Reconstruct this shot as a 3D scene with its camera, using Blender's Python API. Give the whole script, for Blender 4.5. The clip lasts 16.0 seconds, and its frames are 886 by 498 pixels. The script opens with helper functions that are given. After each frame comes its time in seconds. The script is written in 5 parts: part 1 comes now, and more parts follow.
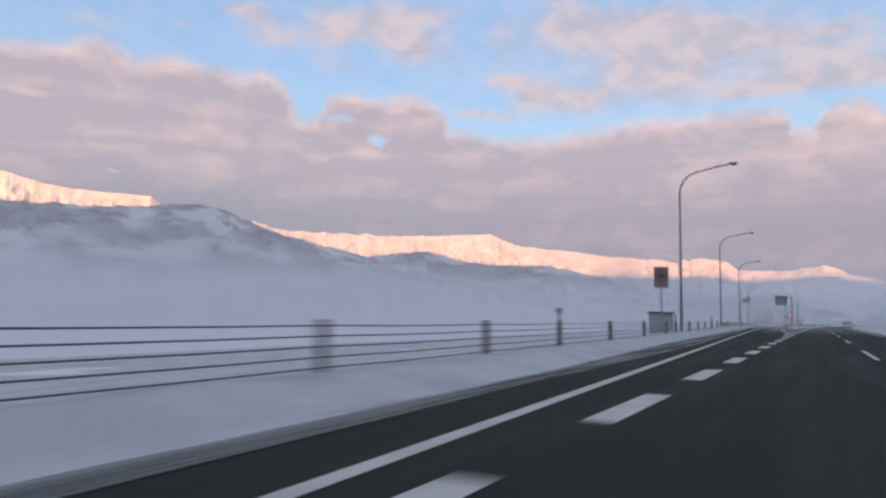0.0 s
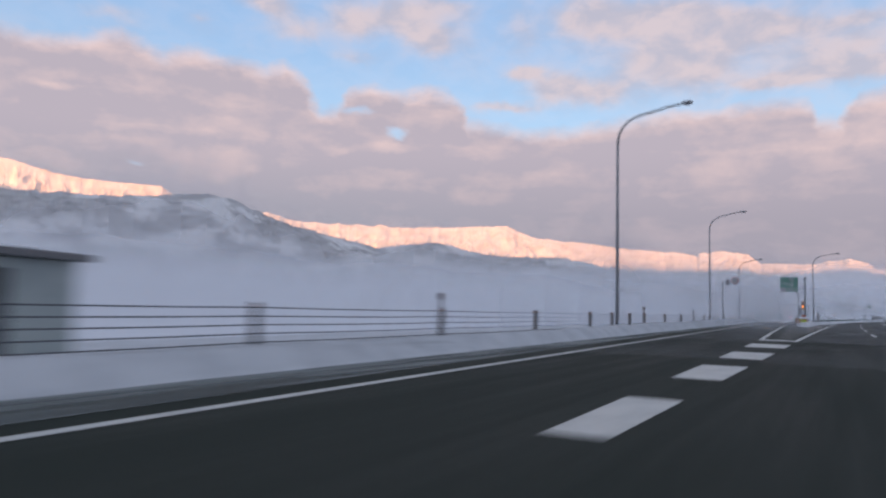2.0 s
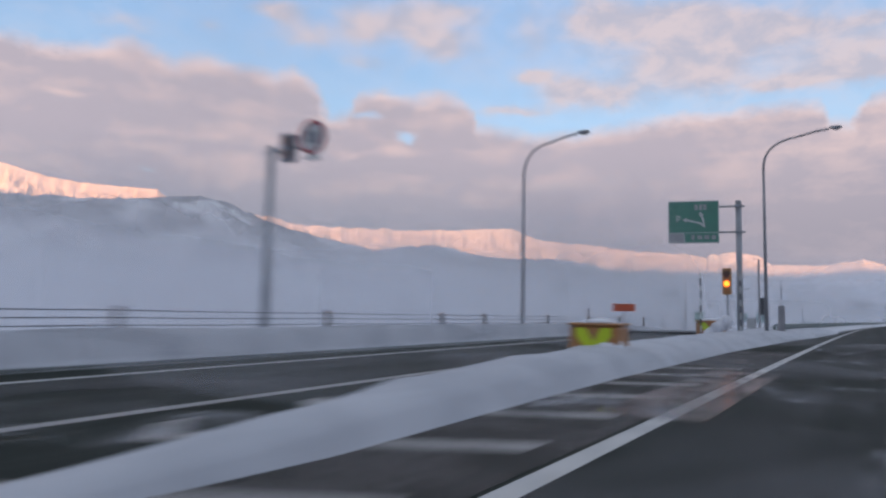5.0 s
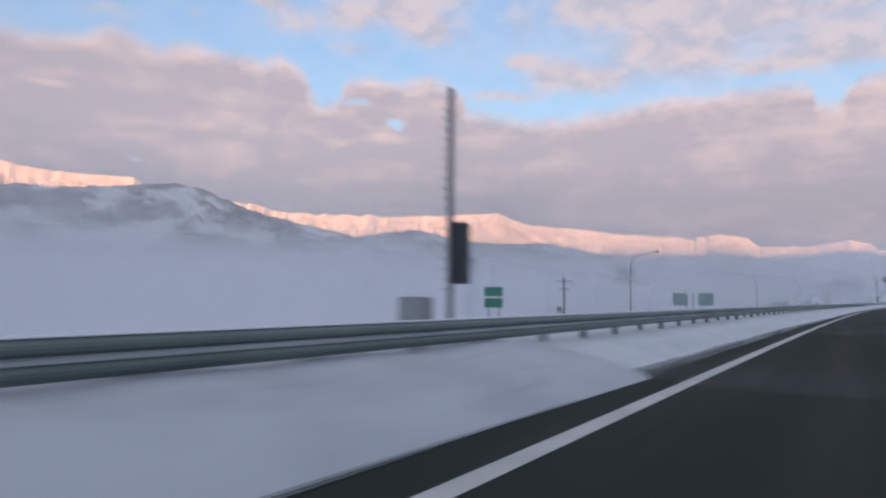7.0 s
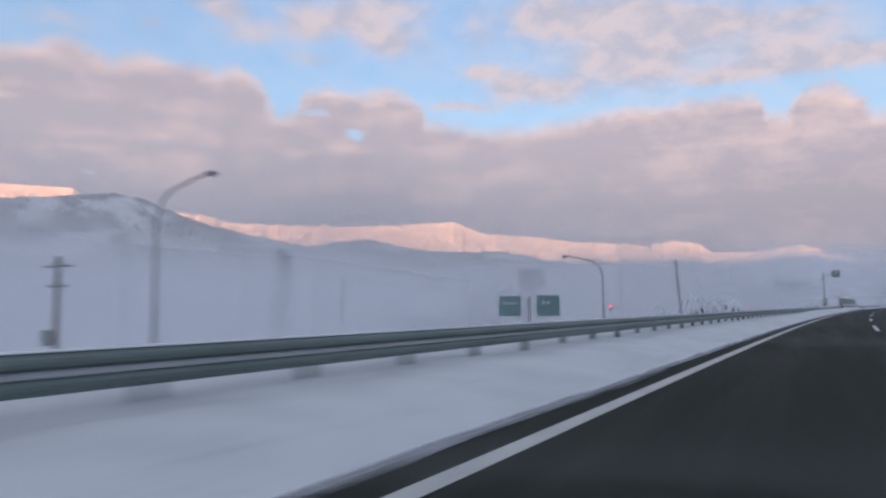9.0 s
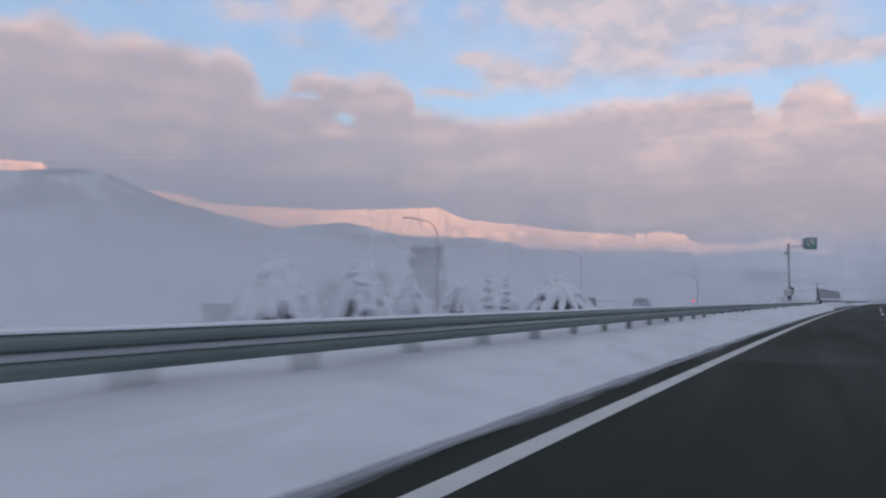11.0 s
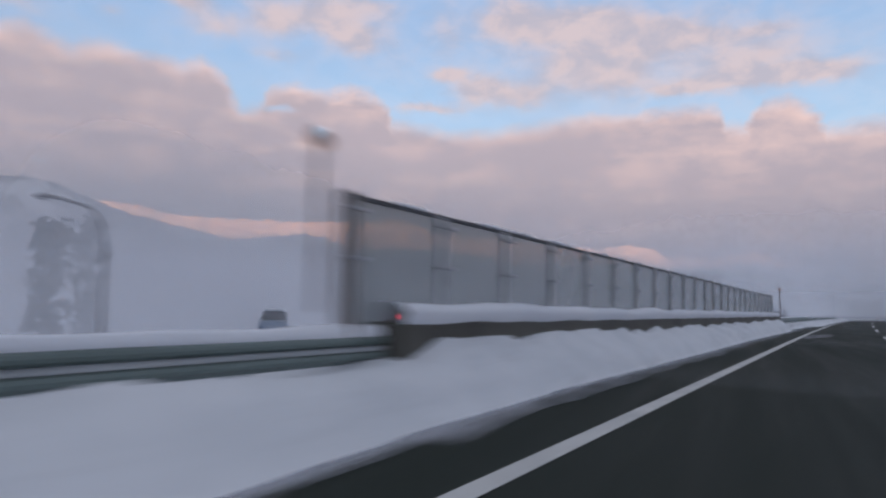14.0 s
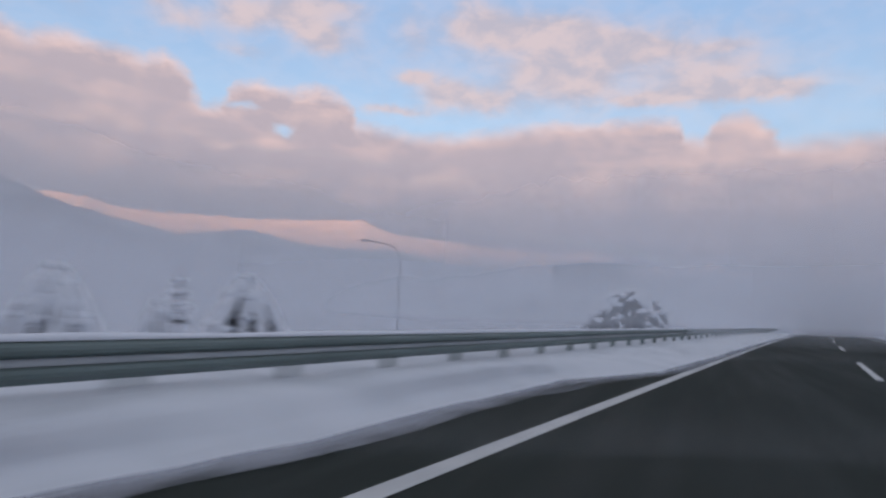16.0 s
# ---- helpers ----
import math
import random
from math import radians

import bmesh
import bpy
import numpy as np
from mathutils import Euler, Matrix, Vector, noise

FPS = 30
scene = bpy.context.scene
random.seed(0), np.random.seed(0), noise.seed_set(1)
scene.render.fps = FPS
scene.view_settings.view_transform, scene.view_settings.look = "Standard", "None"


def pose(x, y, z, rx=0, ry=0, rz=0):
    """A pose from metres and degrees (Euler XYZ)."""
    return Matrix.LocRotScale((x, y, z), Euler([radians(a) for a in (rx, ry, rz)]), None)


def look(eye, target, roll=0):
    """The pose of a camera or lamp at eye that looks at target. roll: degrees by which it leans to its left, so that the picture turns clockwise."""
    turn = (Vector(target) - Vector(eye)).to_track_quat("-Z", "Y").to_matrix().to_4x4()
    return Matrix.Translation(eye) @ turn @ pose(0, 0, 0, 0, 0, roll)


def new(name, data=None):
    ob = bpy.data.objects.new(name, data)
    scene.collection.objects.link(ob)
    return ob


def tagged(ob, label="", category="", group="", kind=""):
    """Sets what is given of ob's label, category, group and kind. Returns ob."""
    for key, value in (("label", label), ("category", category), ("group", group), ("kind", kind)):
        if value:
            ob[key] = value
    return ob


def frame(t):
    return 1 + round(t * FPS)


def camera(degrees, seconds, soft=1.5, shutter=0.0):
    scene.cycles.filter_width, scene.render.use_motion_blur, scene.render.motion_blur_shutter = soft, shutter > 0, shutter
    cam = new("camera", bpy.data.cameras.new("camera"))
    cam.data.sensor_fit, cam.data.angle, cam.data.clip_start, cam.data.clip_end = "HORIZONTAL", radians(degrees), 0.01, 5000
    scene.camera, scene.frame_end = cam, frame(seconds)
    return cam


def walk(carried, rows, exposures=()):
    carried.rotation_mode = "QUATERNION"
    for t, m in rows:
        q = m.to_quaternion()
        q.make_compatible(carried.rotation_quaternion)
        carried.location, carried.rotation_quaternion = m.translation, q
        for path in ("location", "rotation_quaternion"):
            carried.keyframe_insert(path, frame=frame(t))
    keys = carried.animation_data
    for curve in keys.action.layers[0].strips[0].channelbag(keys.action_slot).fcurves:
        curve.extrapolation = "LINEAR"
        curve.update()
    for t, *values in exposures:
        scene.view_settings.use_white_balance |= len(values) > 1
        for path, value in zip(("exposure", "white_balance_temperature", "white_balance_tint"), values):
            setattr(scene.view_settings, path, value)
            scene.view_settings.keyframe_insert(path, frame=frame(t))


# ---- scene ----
cam = camera(63.9, 16.0, soft=2.3, shutter=0.5)
walk(cam, [
    (0.0, pose(-0.00, -0.00, 1.03, 95.45, -1.07, 27.71)),
    (0.5, pose(-0.03, 14.07, 1.03, 95.01, -1.14, 27.76)),
    (1.0, pose(-0.08, 27.75, 1.03, 94.58, -1.16, 28.17)),
    (1.5, pose(-0.13, 42.0, 1.03, 94.79, -1.54, 28.66)),
    (2.0, pose(-0.19, 56.49, 1.03, 94.82, -1.39, 29.23)),
    (2.5, pose(-0.23, 70.74, 1.03, 94.75, -1.38, 30.52)),
    (3.0, pose(-0.25, 84.90, 1.03, 95.18, -1.45, 30.40)),
    (3.5, pose(-0.21, 99.00, 1.03, 95.85, -1.53, 30.04)),
    (4.0, pose(-0.16, 113.05, 1.03, 95.94, -1.03, 29.54)),
    (4.5, pose(-0.07, 127.08, 1.03, 95.28, -0.87, 29.78)),
    (5.0, pose(0.08, 141.03, 1.03, 95.14, -1.13, 30.09)),
    (5.2, pose(0.16, 146.58, 1.03, 95.17, -1.16, 30.25)),
    (7.3, pose(1.39, 204.62, 1.03, 93.86, 0.03, 28.92)),
    (7.5, pose(1.57, 210.15, 1.03, 93.79, 0.28, 28.43)),
    (8.0, pose(2.08, 223.99, 1.03, 94.28, 0.64, 27.55)),
    (8.5, pose(2.65, 237.83, 1.03, 94.75, 0.99, 26.54)),
    (9.0, pose(3.29, 251.72, 1.03, 94.87, 0.63, 26.35)),
    (9.2, pose(3.56, 257.30, 1.03, 95.12, 0.26, 26.10)),
    (11.3, pose(7.13, 316.54, 1.03, 93.71, -0.53, 25.25)),
    (11.5, pose(7.58, 322.23, 1.03, 93.77, -0.35, 25.17)),
    (12.0, pose(8.77, 336.49, 1.03, 93.38, -0.65, 24.84)),
    (12.5, pose(10.04, 350.80, 1.03, 93.74, -0.80, 24.05)),
    (13.0, pose(11.41, 364.94, 1.03, 94.31, -0.78, 23.82)),
    (13.5, pose(12.89, 378.92, 1.03, 95.10, -0.54, 23.58)),
    (14.0, pose(14.48, 392.80, 1.03, 94.97, -0.61, 23.22)),
    (14.5, pose(16.10, 406.71, 1.03, 94.27, -1.05, 23.37)),
    (15.0, pose(17.72, 420.52, 1.03, 94.08, -1.45, 22.10)),
    (15.5, pose(19.35, 434.25, 1.03, 94.22, -0.99, 21.54)),
    (16.0, pose(21.05, 447.98, 1.03, 95.28, -1.92, 19.99)),
], exposures=[(0.0, -0.02, 6780, 13), (5.0, -0.02, 6740, 12), (7.5, 0.0, 6700, 12), (9.0, 0.0, 6700, 12), (12.0, -0.08, 6880, 14), (16.0, -0.07, 7000, 15)])

scene.cycles.transparent_max_bounces = 64

# ---- world, sun ----
SUN = Vector((0.30, -0.95, 0.107)).normalized()
sun_light = bpy.data.lights.new("sun", "SUN")
sun_light.energy, sun_light.angle, sun_light.color = 8.4, radians(0.6), (1.0, 0.44, 0.20)
sun_ob = new("sun", sun_light)
sun_ob.matrix_world = look(SUN * 3000, (0, 0, 0))

world = bpy.data.worlds.new("winter_dusk")
scene.world = world
world.use_nodes = True
wt = world.node_tree
wt.nodes.clear()


class Nodes:
    """Short hand for building node trees."""

    def __init__(self, tree):
        self.t = tree

    def add(self, kind):
        return self.t.nodes.new(kind)

    def vec(self, op):
        n = self.t.nodes.new("ShaderNodeVectorMath")
        n.operation = op
        return n

    def put(self, sock, v):
        if isinstance(v, bpy.types.NodeSocket):
            self.t.links.new(v, sock)
        else:
            sock.default_value = v

    def m(self, op, a, b=0.0, c=0.0, clamp=False):
        n = self.add("ShaderNodeMath")
        n.operation, n.use_clamp = op, clamp
        for s, v in zip(n.inputs, (a, b, c)):
            self.put(s, v)
        return n.outputs[0]

    def ramp(self, v, lo, hi, a=0.0, b=1.0, smooth=True):
        n = self.add("ShaderNodeMapRange")
        n.interpolation_type, n.clamp = ("SMOOTHSTEP" if smooth else "LINEAR"), True
        for s, q in zip(n.inputs, (v, lo, hi, a, b)):
            self.put(s, q)
        return n.outputs[0]

    def mix(self, f, a, b):
        n = self.add("ShaderNodeMix")
        n.data_type = "RGBA"
        self.put(n.inputs[0], f)
        self.put(n.inputs[6], a)
        self.put(n.inputs[7], b)
        return n.outputs[2]

    def noise(self, vec, scale, detail=4.0, rough=0.55, dist=0.0):
        n = self.add("ShaderNodeTexNoise")
        if vec is not None:
            self.put(n.inputs["Vector"], vec)
        n.inputs["Scale"].default_value = scale
        n.inputs["Detail"].default_value = detail
        n.inputs["Roughness"].default_value = rough
        n.inputs["Distortion"].default_value = dist
        return n.outputs["Fac"]

    def xyz(self, x, y, z):
        n = self.add("ShaderNodeCombineXYZ")
        for s, v in zip(n.inputs, (x, y, z)):
            self.put(s, v)
        return n.outputs[0]


W = Nodes(wt)
sky = W.add("ShaderNodeTexSky")
sky.sky_type, sky.sun_disc = "NISHITA", False
sky.sun_elevation, sky.sun_rotation = math.asin(SUN.z), math.atan2(SUN.x, SUN.y)
sky.air_density, sky.dust_density, sky.ozone_density = 1.0, 0.6, 2.5
dirn = W.add("ShaderNodeTexCoord").outputs["Generated"]
sep = W.add("ShaderNodeSeparateXYZ")
W.put(sep.inputs[0], dirn)
dx, dy, dz = sep.outputs
az = W.m("MULTIPLY", W.m("ARCTAN2", W.m("MULTIPLY", dx, -1.0), dy), 57.2958)
el = W.m("MULTIPLY", W.m("ARCSINE", dz), 57.2958)
# layered cloud deck: bearings and heights, stretched sideways
flat = W.xyz(W.m("MULTIPLY", az, 0.060), W.m("MULTIPLY", el, 0.100), 0.0)
big = W.noise(flat, 2.2, 4.0, 0.5, 0.2)
fine = W.noise(flat, 7.0, 5.0, 0.55, 0.2)
azw = W.m("ADD", az, W.m("MULTIPLY_ADD", W.m("SUBTRACT", W.noise(flat, 4.0, 3.0, 0.5), 0.5), 2.2, W.m("MULTIPLY", W.m("SUBTRACT", W.noise(flat, 12.0, 4.0, 0.55), 0.5), 1.0)))
shifted = W.xyz(W.m("MULTIPLY_ADD", az, 0.060, 7.3), W.m("MULTIPLY", el, 0.100), 3.1)
elw = W.m("ADD", el, W.m("MULTIPLY_ADD", W.m("SUBTRACT", W.noise(shifted, 5.0, 3.0, 0.5), 0.5), 1.2, W.m("MULTIPLY", W.m("SUBTRACT", W.noise(shifted, 14.0, 4.0, 0.55), 0.5), 0.7)))


def blobs(rows):
    total = 0.0
    for ac, ec, ar, er, s in rows:
        u, v = W.m("MULTIPLY", W.m("SUBTRACT", azw, ac), 1 / ar), W.m("MULTIPLY", W.m("SUBTRACT", elw, ec), 1 / er)
        q = W.m("MULTIPLY_ADD", u, u, W.m("MULTIPLY", v, v))
        total = W.m("MULTIPLY_ADD", W.m("EXPONENT", W.m("MULTIPLY", q, -1.0)), s, total)
    return total


def profile(q, pairs):
    """A height that changes with the bearing, read off a short table."""
    total = pairs[0][1]
    for (a0, v0), (a1, v1) in zip(pairs, pairs[1:]):
        total = W.m("ADD", W.ramp(q, a0, a1, 0.0, v1 - v0, False), total)
    return total


# upper rim of the low cloud deck by bearing
rim = profile(azw, [(-30, 15.0), (-12, 13.5), (-5.5, 13.4), (-4.6, 14.9), (-3.1, 15.9), (-1.3, 15.6), (-0.3, 14.1), (1.1, 14.3), (1.8, 15.4), (3.5, 15.7), (7.6, 15.8), (11.9, 15.5), (16.3, 15.1), (19.5, 14.6), (23.2, 14.6), (27.4, 15.3), (28.1, 16.6),
                    (29.2, 17.4), (31.1, 17.7), (32.9, 17.3), (35.2, 17.8), (37.2, 17.2), (38.1, 15.8), (39.5, 15.6), (40.2, 16.5), (41.2, 17.9), (42.5, 18.9), (43.8, 18.4), (47.8, 19.0), (49.8, 19.1), (51.7, 18.6), (53.1, 19.0), (54.9, 19.8), (56.9, 19.0), (60, 18.5), (80, 18.0)])
depth = W.m("SUBTRACT", rim, elw)
soft = W.noise(flat, 3.0, 4.0, 0.5, 0.2)
deck = W.ramp(depth, -0.9, 1.3)
holes = blobs([(33.3, 14.0, 1.0, .5, .8), (36.6, 15.5, 1.8, .45, .65), (18.6, 15.1, 3.6, .32, .6), (52.9, 10.1, 1.1, .27, .55)])
deck = W.m("MULTIPLY", deck, W.ramp(holes, 0.2, 0.9, 1.0, 0.3))
# broken higher clouds over the rim
upper = W.m("ADD", blobs([(44.1, 22.7, 2.0, .64, .9), (41.7, 21.4, 2.0, .82, .7), (37.5, 22, 2, 1.59, .85), (33.8, 22.8, 2.7, 1.36, .8), (30.6, 21.2, 2.5, 1.27, 1), (30.1, 23.5, 3.2, 1.14, .6), (23.3, 22.4, 1.4, 2.05, .35), (18.4, 22.9, 2.7, 1.82, .7),
                          (13.4, 22.3, 4.1, 1.36, .9), (8.2, 21.3, 4.1, 1.59, .8), (4.5, 20.8, 2.3, .82, .9), (9.6, 18.9, 2.5, 1.73, .9), (14, 18.7, 2.7, 1.82, .5), (-.5, 18.8, 4.1, 1.27, .55), (4.6, 17.1, 2, .45, .7), (-.4, 17.3, 5.9, .73, .7), (-5.1, 17.2, 2.7, .64, .8), (-1.4, 20.5, 2.7, .55, .5)]),
            blobs([(23.1, 18.7, 1.4, .5, .9), (20.4, 17.6, 2.3, 1.14, 1.1), (17, 16.8, 2, 1, .8), (24.6, 16.1, 2.7, .32, .7), (37.2, 19.6, 1.8, .45, .35), (49.4, 21.2, .9, .36, .3), (55.5, 20.4, 2, .5, .4), (6, 19.5, 13, 3.4, .40)]))
upper = W.m("ADD", upper, W.ramp(el, 23.5, 32.0, 0.0, 0.75))
high = W.ramp(W.m("ADD", upper, W.m("MULTIPLY_ADD", W.m("SUBTRACT", fine, 0.5), 0.5, W.m("MULTIPLY", W.m("SUBTRACT", big, 0.5), 0.5))), -0.12, 0.95, 0.16, 0.88)
is_cloud = W.m("MAXIMUM", deck, high)
lit = blobs([(37.9, 12.4, 1.6, .45, .8), (33.9, 13, 2, .55, 1), (34.7, 17.0, 2.3, .6, .9), (29.7, 15.6, 1.8, .64, .7), (41.9, 18.0, 1.4, .9, .6), (46.5, 14, 1.4, .55, .5), (58.7, 14.9, 1.4, .36, .9), (58.3, 18.2, 2.3, .73, .6), (49.8, 18.4, 2.7, .64, .5), (7.6, 15.1, 4.1, .82, .5),
             (2.4, 15.1, 1.4, .55, .5), (-3.2, 14.7, 2.3, .9, .4), (23.2, 14.6, 1.4, .27, .8), (2, 12.6, 10, 1.8, .45)])
streaks = W.noise(W.xyz(W.m("MULTIPLY", azw, 0.022), W.m("MULTIPLY", elw, 0.21), 5.0), 2.6, 4.0, 0.5, 0.3)
edge_lit = W.m("MULTIPLY", W.ramp(depth, 1.7, 0.0), W.ramp(fine, 0.32, 0.60, 0.3, 1.0))
glowing = W.m("ADD", W.m("MULTIPLY_ADD", lit, 0.6, W.m("MULTIPLY", edge_lit, 0.75)), W.m("MULTIPLY_ADD", W.m("SUBTRACT", soft, 0.47), 1.1, W.m("MULTIPLY_ADD", W.m("SUBTRACT", fine, 0.5), 0.9, W.m("MULTIPLY", W.m("SUBTRACT", streaks, 0.5), 1.3))), clamp=True)
low = W.ramp(el, 5.0, 13.5, 1.0, 0.0)
side_pink = W.ramp(az, 45.0, 5.0)
pink = W.mix(low, (0.86, 0.67, 0.66, 1), (0.545, 0.475, 0.535, 1))
body = W.mix(low, (0.50, 0.462, 0.545, 1), W.mix(side_pink, (0.355, 0.37, 0.455, 1), (0.39, 0.375, 0.455, 1)))
low_col = W.mix(glowing, body, pink)
mistline = W.ramp(el, -1.0, 5.0, 1.0, 0.0)
low_col = W.mix(mistline, low_col, (0.35, 0.355, 0.425, 1))
high_col = W.mix(W.ramp(W.noise(flat, 5.0, 5.0, 0.55, 0.3), 0.36, 0.62), (0.54, 0.52, 0.61, 1), (0.73, 0.62, 0.645, 1))
cloud_col = W.mix(deck, high_col, low_col)
clear = W.vec("SCALE")
W.put(clear.inputs[0], sky.outputs[0])
clear.inputs["Scale"].default_value = 0.45
blue = W.mix(W.ramp(el, 20.0, 45.0, 0.75, 0.35), clear.outputs[0], W.mix(W.ramp(el, 12.0, 24.0), (0.38, 0.60, 0.86, 1), (0.26, 0.49, 0.83, 1)))
full = W.mix(is_cloud, blue, W.mix(W.ramp(el, 26.0, 50.0), cloud_col, (0.425, 0.475, 0.555, 1)))
bg = W.add("ShaderNodeBackground")
W.put(bg.inputs[0], full)
bg.inputs[1].default_value = 1.0
wo = W.add("ShaderNodeOutputWorld")
W.put(wo.inputs[0], bg.outputs[0])


# ---- materials ----
def material(name, base, rough=0.6, metal=0.0, vary=0.15, scale=3.0, bump=0.0, bump_scale=40.0, second=None, glow=None, spec=0.5, rvary=0.15):
    """A surface with grain at two sizes: base colour, patches towards a second colour, roughness that wanders, fine relief."""
    mt = bpy.data.materials.new(name)
    mt.use_nodes = True
    N = Nodes(mt.node_tree)
    b = mt.node_tree.nodes["Principled BSDF"]
    pos = N.add("ShaderNodeNewGeometry").outputs["Position"]
    n1, n2 = N.noise(pos, scale, 5.0, 0.6), N.noise(pos, scale * 9, 3.0, 0.6)
    other = second or tuple(c * (1 - 2 * vary) for c in base)
    f = N.m("ADD", N.m("MULTIPLY", N.ramp(n1, 0.38, 0.68), 0.65), N.m("MULTIPLY", n2, 0.35))
    col = N.mix(f, (*base, 1), (*other, 1))
    N.put(b.inputs["Base Color"], col)
    N.put(b.inputs["Roughness"], N.m("ADD", rough - rvary / 2, N.m("MULTIPLY", n1, rvary)))
    b.inputs["Metallic"].default_value = metal
    b.inputs["Specular IOR Level"].default_value = spec
    if glow:
        b.inputs["Emission Color"].default_value = (*glow[0], 1)
        b.inputs["Emission Strength"].default_value = glow[1]
    if bump:
        bp = N.add("ShaderNodeBump")
        bp.inputs["Strength"].default_value = bump
        bp.inputs["Distance"].default_value = 0.03
        N.put(bp.inputs["Height"], N.m("ADD", N.noise(pos, bump_scale, 4.0), N.noise(pos, bump_scale / 7, 3.0)))
        N.put(b.inputs["Normal"], bp.outputs[0])
    return mt


def snow_material(name, base, second, scale, dirt=0.0):
    mt = material(name, base, 0.75, 0, 0.1, scale, 0.5, 9.0, second, spec=0.25)
    if dirt:
        N = Nodes(mt.node_tree)
        b = mt.node_tree.nodes["Principled BSDF"]
        old = b.inputs["Base Color"].links[0].from_socket
        pos = N.add("ShaderNodeNewGeometry").outputs["Position"]
        st = N.vec("MULTIPLY")
        N.put(st.inputs[0], pos)
        st.inputs[1].default_value = (1.3, 0.16, 1.0)
        spot = N.ramp(N.noise(st.outputs[0], 1.2, 6.0, 0.65), 0.52, 0.75)
        N.put(b.inputs["Base Color"], N.mix(N.m("MULTIPLY", spot, dirt), old, (0.20, 0.21, 0.23, 1)))
    return mt


M_SNOW = snow_material("fresh_snow", (0.80, 0.82, 0.86), (0.70, 0.73, 0.79), 0.5)
M_BANK = snow_material("ploughed_snow", (0.58, 0.605, 0.65), (0.44, 0.465, 0.51), 0.9, 0.45)
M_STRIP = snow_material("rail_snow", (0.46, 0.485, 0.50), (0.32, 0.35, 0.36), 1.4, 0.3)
M_MOUNT = material("snowy_mountain", (0.86, 0.84, 0.82), 0.9, 0, 0.1, 0.012, 0, second=(0.66, 0.61, 0.57))
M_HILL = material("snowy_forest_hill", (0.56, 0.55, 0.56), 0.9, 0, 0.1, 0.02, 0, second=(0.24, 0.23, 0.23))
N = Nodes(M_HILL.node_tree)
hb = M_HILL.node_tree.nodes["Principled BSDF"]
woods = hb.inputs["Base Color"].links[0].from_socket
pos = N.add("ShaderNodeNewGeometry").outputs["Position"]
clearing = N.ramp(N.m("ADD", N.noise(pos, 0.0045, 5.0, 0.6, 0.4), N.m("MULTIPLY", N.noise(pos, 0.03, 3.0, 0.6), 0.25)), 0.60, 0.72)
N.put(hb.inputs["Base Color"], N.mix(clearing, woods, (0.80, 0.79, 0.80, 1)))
M_PAINT = material("road_paint", (0.62, 0.62, 0.60), 0.55, 0, 0.12, 2.0, 0.3, 60, second=(0.40, 0.41, 0.41))
M_GALV = material("galvanised_steel", (0.40, 0.42, 0.445), 0.45, 0.45, 0.15, 1.5, second=(0.30, 0.32, 0.34))
M_RAIL = material("weathered_rail_steel", (0.165, 0.215, 0.205), 0.55, 0.15, 0.15, 0.8, 0.1, 20, second=(0.115, 0.155, 0.147))
M_POLE = material("grey_pole_paint", (0.34, 0.345, 0.365), 0.5, 0.1, 0.15, 1.2, second=(0.25, 0.255, 0.27))
M_CABLE = material("steel_cable", (0.10, 0.105, 0.12), 0.5, 0.6, 0.1, 6)
M_POST = material("fence_post_brown", (0.24, 0.215, 0.21), 0.6, 0.1, 0.2, 2.0, second=(0.16, 0.145, 0.145))
M_REFL = material("post_reflector", (0.42, 0.26, 0.20), 0.35, 0, 0.1, 5)
M_GREEN = material("sign_green", (0.07, 0.28, 0.20), 0.45, 0, 0.12, 2, second=(0.06, 0.23, 0.17))
M_BOARD = material("board_teal", (0.035, 0.17, 0.16), 0.5, 0, 0.12, 2, second=(0.03, 0.13, 0.125))
M_WHITE = material("sign_white", (0.66, 0.69, 0.68), 0.5, 0, 0.08, 3)
M_GREY = material("sign_grey", (0.40, 0.42, 0.43), 0.5, 0, 0.1, 3)
M_RED = material("sign_red", (0.45, 0.06, 0.07), 0.45, 0, 0.1, 3)
M_TAUPE = material("sign_taupe", (0.30, 0.255, 0.25), 0.55, 0, 0.1, 2.5, second=(0.24, 0.20, 0.20))
M_DARK = material("dark_housing", (0.055, 0.06, 0.07), 0.5, 0.1, 0.2, 3)
M_ORANGE = material("orange_plastic", (0.46, 0.21, 0.07), 0.55, 0, 0.15, 2, second=(0.34, 0.17, 0.07))
M_BOXBLUE = material("blue_grey_housing", (0.13, 0.155, 0.20), 0.5, 0.1, 0.15, 3)
M_LIME = material("reflective_lime", (0.60, 0.75, 0.03), 0.4, 0, 0.1, 4)
M_REDOR = material("orange_red_board", (0.62, 0.13, 0.06), 0.45, 0, 0.1, 4)
M_CONC = material("damp_concrete", (0.115, 0.11, 0.095), 0.8, 0, 0.2, 0.9, 0.4, 25, second=(0.07, 0.068, 0.06))
M_SHED = material("shed_wall", (0.42, 0.47, 0.46), 0.6, 0, 0.1, 1.2, 0.1, 15, second=(0.30, 0.345, 0.345))
M_ROOF = material("shed_roof_tin", (0.20, 0.20, 0.21), 0.5, 0.3, 0.15, 1.5)
M_GLASSY = material("lamp_diffuser", (0.42, 0.43, 0.45), 0.25, 0.0, 0.1, 4)
M_AMBER = material("amber_lamp", (0.9, 0.35, 0.03), 0.4, glow=((1.0, 0.24, 0.02), 3.2))
